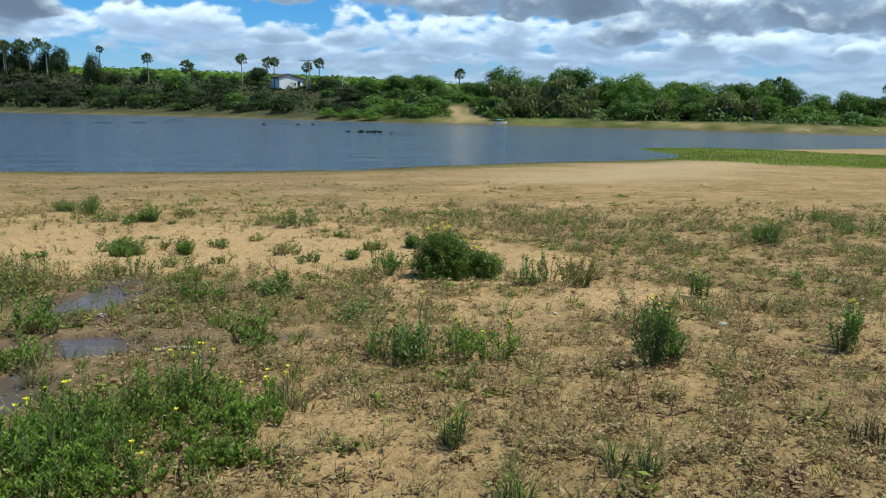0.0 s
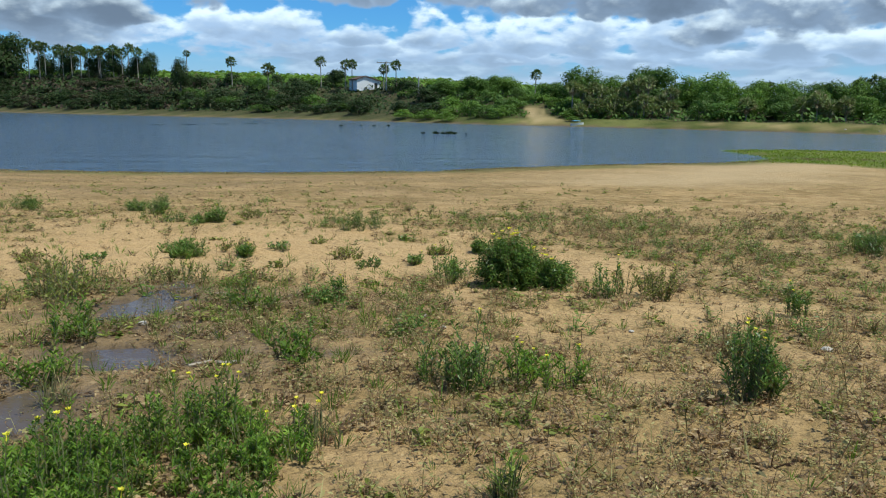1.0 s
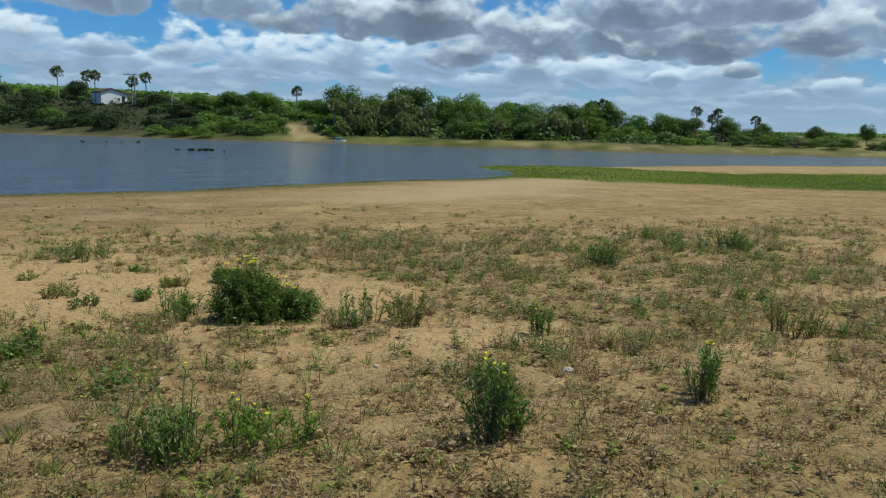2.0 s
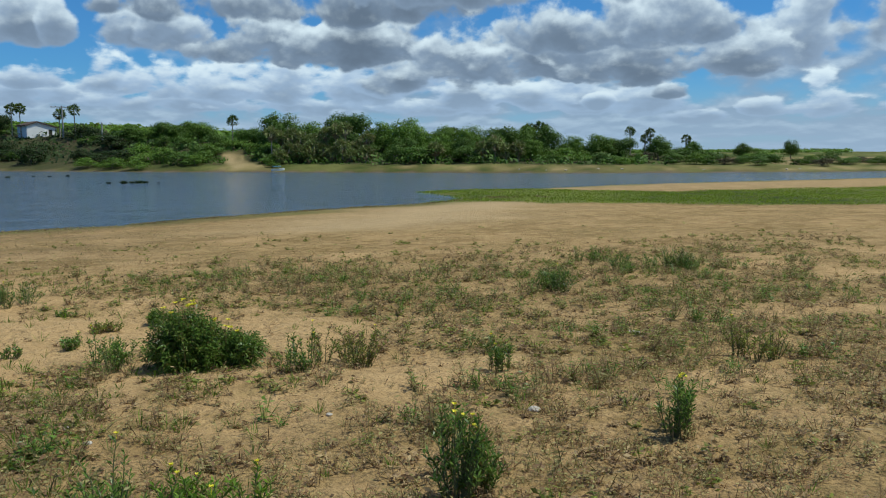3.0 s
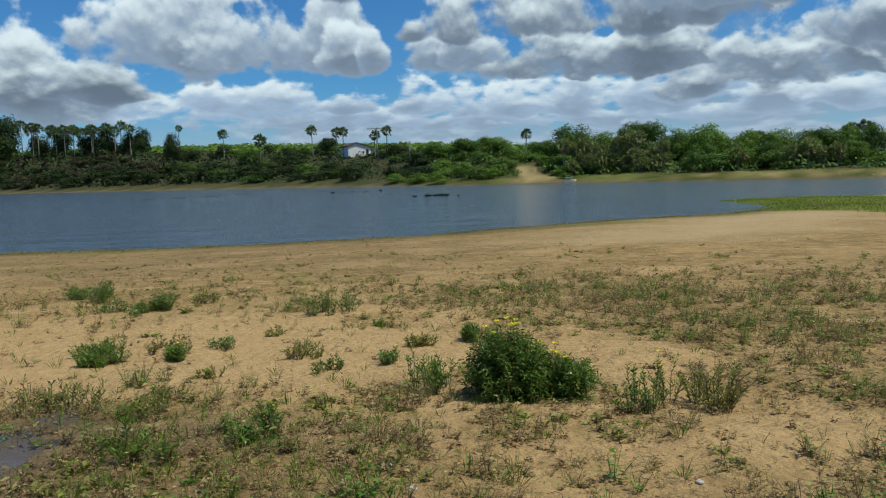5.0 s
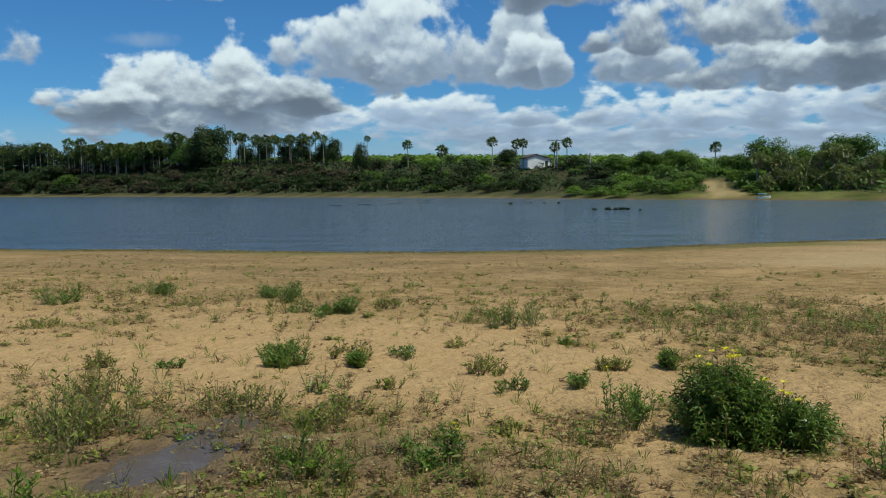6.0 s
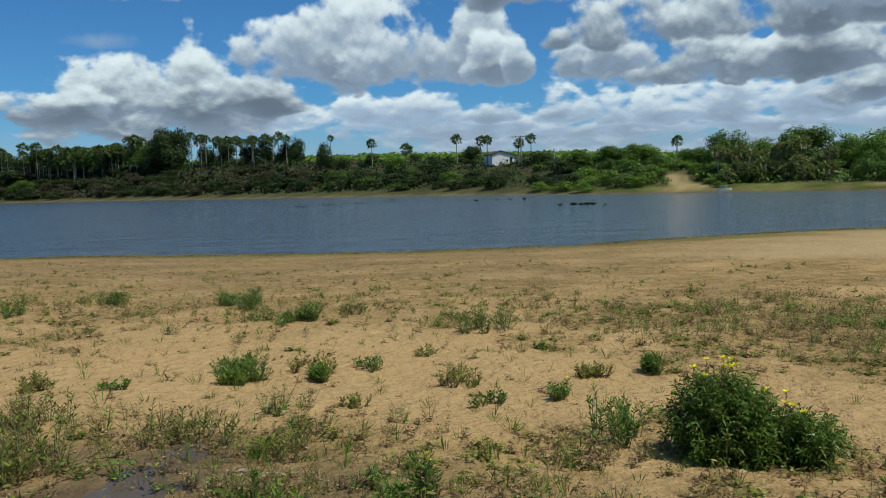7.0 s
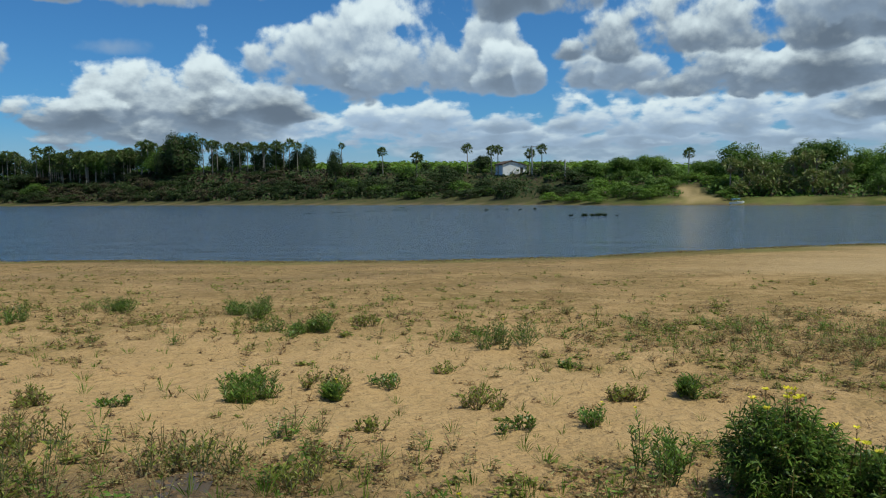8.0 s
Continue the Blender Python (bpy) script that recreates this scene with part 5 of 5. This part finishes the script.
for k, (x, y, wide, tall, stems) in enumerate([(-2.35, 11.45, 0.5, 0.18, 34), (-1.47, 11.05, 0.46, 0.2, 22), (-1.16, 12.05, 0.34, 0.15, 22), (-5.57, 10.3, 0.28, 0.14, 14), (-6.65, 10.3, 0.56, 0.2, 26), (-6.3, 15.45, 0.5, 0.25, 20), (-9.6, 12.2, 0.6, 0.25, 20), (-1.9, 13.5, 0.3, 0.12, 12), (-3.3, 12.9, 0.3, 0.14, 12), (-5.3, 11.75, 0.5, 0.16, 22), (-4.2, 11.75, 0.5, 0.18, 24), (-3.6, 11.9, 0.34, 0.13, 14), (-7.5, 16.0, 0.7, 0.2, 22), (-6.9, 15.4, 0.6, 0.22, 22), (-5.6, 15.9, 0.6, 0.2, 20), (-1.9, 10.6, 0.34, 0.14, 14), (-3.0, 10.2, 0.4, 0.12, 12)]):
    leafy_plant("weed", x, y, wide, tall, int(stems * 1.6), 10, 0.045, LEAF_BUSH if k % 2 else LEAF_WEED, STEM_DRY, "small creeping weed on bare sand", "weed", "creeping weeds on the bank", 1 if k == 1 else 0, 0.2, 140 + k, narrow=0.4, bare=0.05)
for k, (x, y, wide, tall, stems) in enumerate([(-3.35, 6.2, 0.55, 0.3, 40), (-1.5, 5.95, 0.42, 0.24, 32), (-2.44, 7.55, 0.48, 0.25, 30), (-4.63, 8.15, 0.56, 0.45, 30), (-5.3, 9.05, 0.5, 0.33, 30), (-4.5, 7.6, 0.6, 0.46, 34), (-3.8, 8.75, 0.62, 0.34, 36), (-3.1, 8.9, 0.4, 0.26, 20), (-2.9, 4.9, 0.4, 0.25, 20), (-3.6, 5.3, 0.4, 0.22, 18), (-4.9, 7.2, 0.5, 0.35, 24)]):
    leafy_plant("weed", x, y, wide, tall, stems, 12, 0.055, LEAF_LUSH if k in (0, 1, 2, 8, 9) else LEAF_WEED, STEM_GREEN, "leafy green weed on damp ground by the puddle", "weed", "weeds round the puddle", 0, 0.6, 160 + k)

for k, (x, y, wide, tall, stems) in enumerate([(0.07, 3.75, 0.2, 0.24, 16), (-0.85, 4.4, 0.24, 0.2, 14), (0.95, 3.45, 0.26, 0.2, 18), (-2.55, 4.75, 0.2, 0.2, 12), (0.3, 3.15, 0.3, 0.16, 18), (2.3, 4.0, 0.2, 0.18, 12)]):
    leafy_plant("grass_tuft", x, y, wide, tall, int(stems * 2.2), 3, 0.12, LEAF_GREY if k % 2 else LEAF_LUSH, STEM_GREEN, "yellow-green tuft of thin grass on the sand", "grass", "grass tufts on the bank", 2 if k == 1 else 0, 0.6, 190 + k, rooted=0.35, narrow=0.035, bare=0.0)


# ---------------------------------------------------------------- ground cover
def sprig(rng, stems, tall, per_stem, leaf, spread, narrow, blade=0.004):
    """One small plant as faces: thin blades for stems, a few leaves on each."""
    a = rng.uniform(0, 6.28, stems)
    lean = rng.uniform(0.05, spread, stems)
    way = unit(np.stack([np.cos(a) * lean, np.sin(a) * lean, np.full(stems, 0.8)], -1))
    high = tall * rng.uniform(0.55, 1.15, stems)
    root = np.stack([np.cos(a), np.sin(a), np.zeros(stems)], -1) * 0.012
    root[:, 2] = -0.01
    out = [leaves(root, way, high, blade, rng, 0.05)]
    if per_stem:
        s = np.tile((np.arange(per_stem) + 0.8) / per_stem, stems)[:, None] * rng.uniform(0.75, 1.0, (stems * per_stem, 1))
        p = np.repeat(root, per_stem, 0) + np.repeat(way * high[:, None], per_stem, 0) * s
        t = rng.uniform(0, 6.28, len(p))
        d = np.stack([np.cos(t), np.sin(t), rng.uniform(-0.1, 0.5, len(p))], -1)
        size = leaf * rng.uniform(0.6, 1.3, len(p))
        out.append(leaves(p, d, size, size * narrow, rng, 0.1))
    return np.concatenate(out)


def scatter(name, points, templates, rng, mat, label, category, lo=0.6, hi=1.35):
    """Many small plants in one mesh, each turned and sized by chance."""
    x, y = points
    z = height(x, y)
    out = []
    for i in range(len(x)):
        q = templates[rng.randint(len(templates))]
        a, s = rng.uniform(0, 6.28), rng.uniform(lo, hi)
        c, n = math.cos(a) * s, math.sin(a) * s
        out.append(q @ np.array(((c, n, 0), (-n, c, 0), (0, 0, s))) + np.array((x[i], y[i], z[i])))
    tagged(new(name, quads_mesh(name, np.concatenate(out), mat)), label, category, kind="stuff")


def damp(x, y):
    """Puddles and bare mud, where little grows."""
    d = 0.75 * np.exp(-((x + 2.7) / 0.75) ** 2 - ((y - 4.9) / 0.8) ** 2)
    for px, py, rx, ry in PUDDLES:
        d = np.maximum(d, np.exp(-(((x - px) / (rx * 1.5)) ** 2 + ((y - py) / (ry * 1.5)) ** 2) ** 2))
    return d


def spread(rng, n, weight, near=1.6, far=26.0):
    """Points of the near bank within the field ahead, thinned by weight(x, y)."""
    y = near + (far - near) * rng.uniform(0, 1, n) ** 0.85
    x = rng.uniform(-1, 1, n) * np.maximum(2.2 + 0.85 * y, 4.5) - 0.06 * y
    keep = rng.uniform(size=n) < weight(x, y) * (1 - 0.92 * damp(x, y))
    return x[keep], y[keep]


crng = np.random.RandomState(90)
dry = [sprig(crng, crng.randint(3, 8), crng.uniform(0.05, 0.15), crng.randint(3, 6), 0.036, 1.7, 0.45, 0.007) for _ in range(14)]
grey = [sprig(crng, crng.randint(5, 10), crng.uniform(0.08, 0.18), crng.randint(4, 7), 0.042, 2.2, 0.42, 0.006) for _ in range(12)]
fresh = [sprig(crng, crng.randint(4, 9), crng.uniform(0.07, 0.16), crng.randint(4, 6), 0.048, 2.2, 0.42, 0.006) for _ in range(12)]
thick = [sprig(crng, crng.randint(6, 11), crng.uniform(0.17, 0.3), crng.randint(4, 6), 0.046, 0.75, 0.34, 0.007) for _ in range(10)]
blades = [sprig(crng, crng.randint(8, 15), crng.uniform(0.06, 0.15), 0, 0.03, 1.0, 0.3, 0.0055) for _ in range(8)]
stalks = [sprig(crng, crng.randint(1, 3), crng.uniform(0.2, 0.38), crng.randint(7, 12), 0.034, 0.4, 0.45, 0.006) for _ in range(8)]
stubble = [sprig(crng, crng.randint(2, 5), crng.uniform(0.05, 0.13), 2, 0.016, 0.7, 0.5, 0.004) for _ in range(12)]
sprouts = [sprig(crng, crng.randint(3, 6), crng.uniform(0.04, 0.09), 1, 0.035, 1.5, 0.5, 0.012) for _ in range(8)]


CLUMPS = []
while len(CLUMPS) < 110:
    cy = crng.uniform(6.8, 20)
    cx = crng.uniform(-0.75, 0.8) * cy
    if crng.uniform() < float(weed_cover(np.array([cx]), np.array([cy]))[0]):
        CLUMPS.append((cx, cy, crng.uniform(0.13, 0.34)))


def patches(x, y):
    """Where the weeds stand thickest: a few broad patches, ragged at their edges."""
    c = 0 * x
    for px, py, rx, ry, a in ((1.6, 16.2, 2.6, 2.4, 1.0), (3.0, 12.8, 1.5, 0.9, 1.0), (0.2, 14.2, 1.0, 0.6, 0.8), (5.4, 15.5, 2.2, 1.6, 0.7), (7.5, 12.2, 2.6, 1.6, 0.7), (9.0, 15.2, 3.0, 1.2, 0.8), (5.4, 9.8, 1.8, 1.0, 0.6), (3.2, 7.6, 1.4, 0.7, 0.8),
                             (-2.6, 8.1, 1.0, 0.5, 0.6), (-4.4, 8.3, 1.0, 0.8, 0.9), (-5.4, 9.0, 0.8, 0.6, 0.7), (-3.3, 15.6, 1.6, 0.8, 0.5), (-7.4, 16.2, 1.6, 0.8, 0.6)):
        c = np.maximum(c, 0.8 * a * np.exp(-((x - px) / rx) ** 2 - ((y - py) / ry) ** 2))
    for px, py, r in CLUMPS:
        c = np.maximum(c, 1.25 * np.exp(-((x - px) ** 2 + (y - py) ** 2) / r ** 2))
    return np.clip(c * (0.85 + 1.5 * ripple(x, y, 1.2, 43)) - 0.1, 0, 1)


scatter("dry_weeds", spread(crng, 17500, lambda x, y: weed_cover(x, y) * (0.2 + smooth(-0.4, 0.6, ripple(x, y, 1.1, 46))), -3.5, 22), dry, crng, LEAF_DRY, "dry brown weed stalks scattered over the sand", "weeds")
scatter("dry_stubble", spread(crng, 8000, lambda x, y: np.clip(0.25 + 0.75 * weed_cover(x, y) + 0.3 * ripple(x, y, 0.9, 44), 0, 1) * smooth(11, 6, y), -3, 11), stubble, crng, LEAF_DRY, "fine pale dry stubble on the trodden sand", "weeds", 0.6, 1.4)
sprigs = [sprig(crng, crng.randint(3, 7), crng.uniform(0.06, 0.14), crng.randint(4, 7), 0.021, 0.8, 0.42, 0.0045) for _ in range(12)]
scatter("olive_sprigs", spread(crng, 21000, lambda x, y: np.clip(0.2 + 0.5 * weed_cover(x, y) + 0.45 * ripple(x, y, 0.8, 47), 0, 1) * smooth(10.5, 6.5, y), -2, 10.5), sprigs, crng, LEAF_GREY, "thin olive sprigs all over the trodden sand", "weeds", 0.6, 1.4)
scatter("grey_weeds", spread(crng, 7000, lambda x, y: weed_cover(x, y) ** 1.2 * (0.15 + 1.1 * smooth(-0.2, 0.7, ripple(x, y, 0.9, 45))) * (1 - 0.45 * smooth(-1, 0.5, x) * smooth(9.5, 7, y)), -3.5, 23), grey, crng, LEAF_GREY, "grey-green low weeds in patches on the sand", "weeds")
scatter("green_weeds", spread(crng, 11000, lambda x, y: np.clip(weed_cover(x, y) ** 1.5 * (0.5 + 0.6 * ripple(x, y, 3.2, 41)) * (1 - 0.7 * smooth(-1, 0.5, x) * smooth(9.5, 7, y)), 0, 1), -3.5, 23), fresh, crng, LEAF_WEED, "green seedlings and low weeds on the sand", "weeds")
scatter("thick_weeds", spread(crng, 11000, patches, 3, 20), thick, crng, LEAF_GREY, "ragged patches of knee-low grey-green weeds", "weeds", 0.6, 1.2)
scatter("thick_green_weeds", spread(crng, 7000, patches, 3, 20), thick, crng, LEAF_BUSH, "ragged patches of fresh green weeds", "weeds", 0.6, 1.2)
scatter("grass_tufts", spread(crng, 9000, lambda x, y: np.clip(0.4 * weed_cover(x, y) * smooth(1.5, -1, x) + 0.06 + 0.7 * np.exp(-((x + 2.4) / 2.2) ** 2 - ((y - 6.6) / 2.4) ** 2), 0, 1), 1.6, 20), blades, crng, LEAF_LUSH, "thin tufts of short fresh grass", "grass", 0.7, 1.5)
scatter("weed_stalks", spread(crng, 1600, lambda x, y: weed_cover(x, y) * 0.8, 2.4, 20), stalks, crng, LEAF_GREY, "single taller half-dry weed stalks", "weeds", 0.7, 1.2)
scatter("beach_tufts", spread(crng, 5200, lambda x, y: np.clip(0.55 * smooth(0.0, 0.8, ripple(x, y, 1.6, 48)) * smooth(13, 17, y) * smooth(33, 24, y) * (1 - 0.85 * smooth(2, 8, x) * smooth(21, 26, y)), 0, 1), 13, 34), fresh, crng, LEAF_WEED, "small ragged weed tufts on the beach", "weeds", 0.8, 1.7)
BEACH = [("beach_sprouts", 14000, LEAF_DRY, "sparse low dry sprouts over the open beach"), ("beach_weeds", 9000, LEAF_WEED, "sparse low olive weeds over the open beach"), ("beach_litter", 4000, LEAF_TWIG, "dark plant litter strewn over the open beach")]
for k, (name, n, mat, label) in enumerate(BEACH):
    scatter(name, spread(crng, n, lambda x, y: np.clip(0.35 + 0.5 * ripple(x * 0.4, y, 5, 42 + k), 0.03, 0.9) * smooth(14, 22, y) * (height(x, y) > WATER + 0.05) * (1 - 0.85 * np.exp(-((x - 9 - 0.55 * (y - 40)) / 6) ** 2) * smooth(29, 36, y)) * (1 - 0.93 * smooth(-3, 4, x) * smooth(20, 25, y + 0.2 * x)), 14, 52), sprouts, crng, mat, label, "weeds", 0.45, 1.4)


def litter():
    rng = np.random.RandomState(91)
    x, y = spread(rng, 16000, lambda x, y: 0.12 + 0.8 * weed_cover(x, y), -3.5, 20)
    n = len(x)
    base = np.stack([x, y, height(x, y) + 0.008], -1)
    a = rng.uniform(0, 6.28, n)
    way = np.stack([np.cos(a), np.sin(a), rng.uniform(-0.05, 0.35, n)], -1)
    size = rng.uniform(0.012, 0.045, n)
    tagged(new("leaf_litter", quads_mesh("leaf_litter", leaves(base, way, size, size * 0.5, rng, 0.1), LEAF_DRY)), "dead leaves and twigs lying on the sand", "leaf litter", kind="stuff")


litter()


def tall_grass():
    """The grass on the spit, and the short green fringe of the near shore."""
    rng = np.random.RandomState(92)
    n = 230000
    x, y = rng.uniform(13, 105, n), rng.uniform(34, 81, n)
    keep = (rng.uniform(size=n) < meadow(x, y) ** 1.2 * np.clip(1.35 - x / 130, 0.2, 1)) & (-shore_distance(x, y, NEAR_SHORE) > -0.4)
    x, y = x[keep], y[keep]
    base = np.stack([x, y, np.maximum(height(x, y), WATER) - 0.03], -1)
    way = rng.normal(size=(len(x), 3)) * 0.6 + (0.1, 0, 0.7)
    size = rng.uniform(0.10, 0.3, len(x)) * (0.75 + 0.25 * ripple(x, y, 5, 51))
    tagged(new("reed_grass", quads_mesh("reed_grass", leaves(base, way, size, 0.06, rng, 0.2), GRASS)), "tall bright green grass on the low spit", "grass", kind="stuff")
    n = 60000
    x = rng.uniform(-60, 26, n)
    xs, ys = zip(*NEAR_SHORE[2:13])
    y = np.interp(x, xs, ys) - rng.uniform(0, 1, n) ** 1.6 * 2.6 + 0.15
    keep = rng.uniform(size=n) < np.clip(0.35 + 0.45 * ripple(x, y, 6, 52), 0.03, 0.8)
    x, y = x[keep], y[keep]
    base = np.stack([x, y, height(x, y) - 0.01], -1)
    way = rng.normal(size=(len(x), 3)) * 0.5 + (0, 0, 1)
    tagged(new("shore_grass", quads_mesh("shore_grass", leaves(base, way, rng.uniform(0.04, 0.14, len(x)), 0.045, rng, 0.2), LEAF_GREY)), "short olive grass along the water's edge", "grass", kind="stuff")


tall_grass()


def stone(x, y, size, seed, mat=STONE, label="small pale stone lying on the sand"):
    rng = random.Random(seed)
    bm = bmesh.new()
    bmesh.ops.create_icosphere(bm, subdivisions=2, radius=size)
    for v in bm.verts:
        v.co *= 1 + 0.25 * noise.noise(v.co * (2.2 / size) + Vector((seed, 0, 0)))
        v.co.z *= 0.5
    me = bpy.data.meshes.new("stone")
    bm.to_mesh(me)
    bm.free()
    me.materials.append(mat)
    ob = tagged(new("stone", me), label, "stone", "stones on the bank")
    ob.matrix_basis = pose(x, y, float(height(x, y)) + size * 0.2, 0, 0, rng.uniform(0, 360))


for k, (x, y, size) in enumerate([(62, 137.6, 0.3), (68, 136, 0.24), (72.5, 135, 0.32), (59, 140, 0.2), (88, 131.5, 0.26), (104, 128, 0.3), (107, 128, 0.2), (55, 144, 0.24), (-0.55, 7.2, 0.03), (4.9, 9.6, 0.07), (-0.75, 7.55, 0.025), (2.6, 7.0, 0.05), (1.1, 7.4, 0.025), (-3.0, 6.6, 0.04)]):
    stone(x, y, size, 5 + k)


def stick(x, y, length, turn):
    bm = bmesh.new()
    tube_bm(bm, [(-length / 2, 0, 0.012), (-length * 0.1, 0.03, 0.02), (length * 0.2, -0.01, 0.018), (length / 2, 0.04, 0.012)], (0.012, 0.018, 0.015, 0.006), 6)
    me = bpy.data.meshes.new("stick")
    bm.to_mesh(me)
    bm.free()
    me.materials.append(DRIFTWOOD)
    ob = tagged(new("stick", me), "pale dry stick lying beside the puddle", "stick", "sticks on the bank")
    ob.matrix_basis = pose(x, y, float(height(x, y)) + 0.004, 0, 0, turn)


stick(-3.05, 8.45, 0.42, 6)
stick(-2.0, 5.7, 0.35, 20)
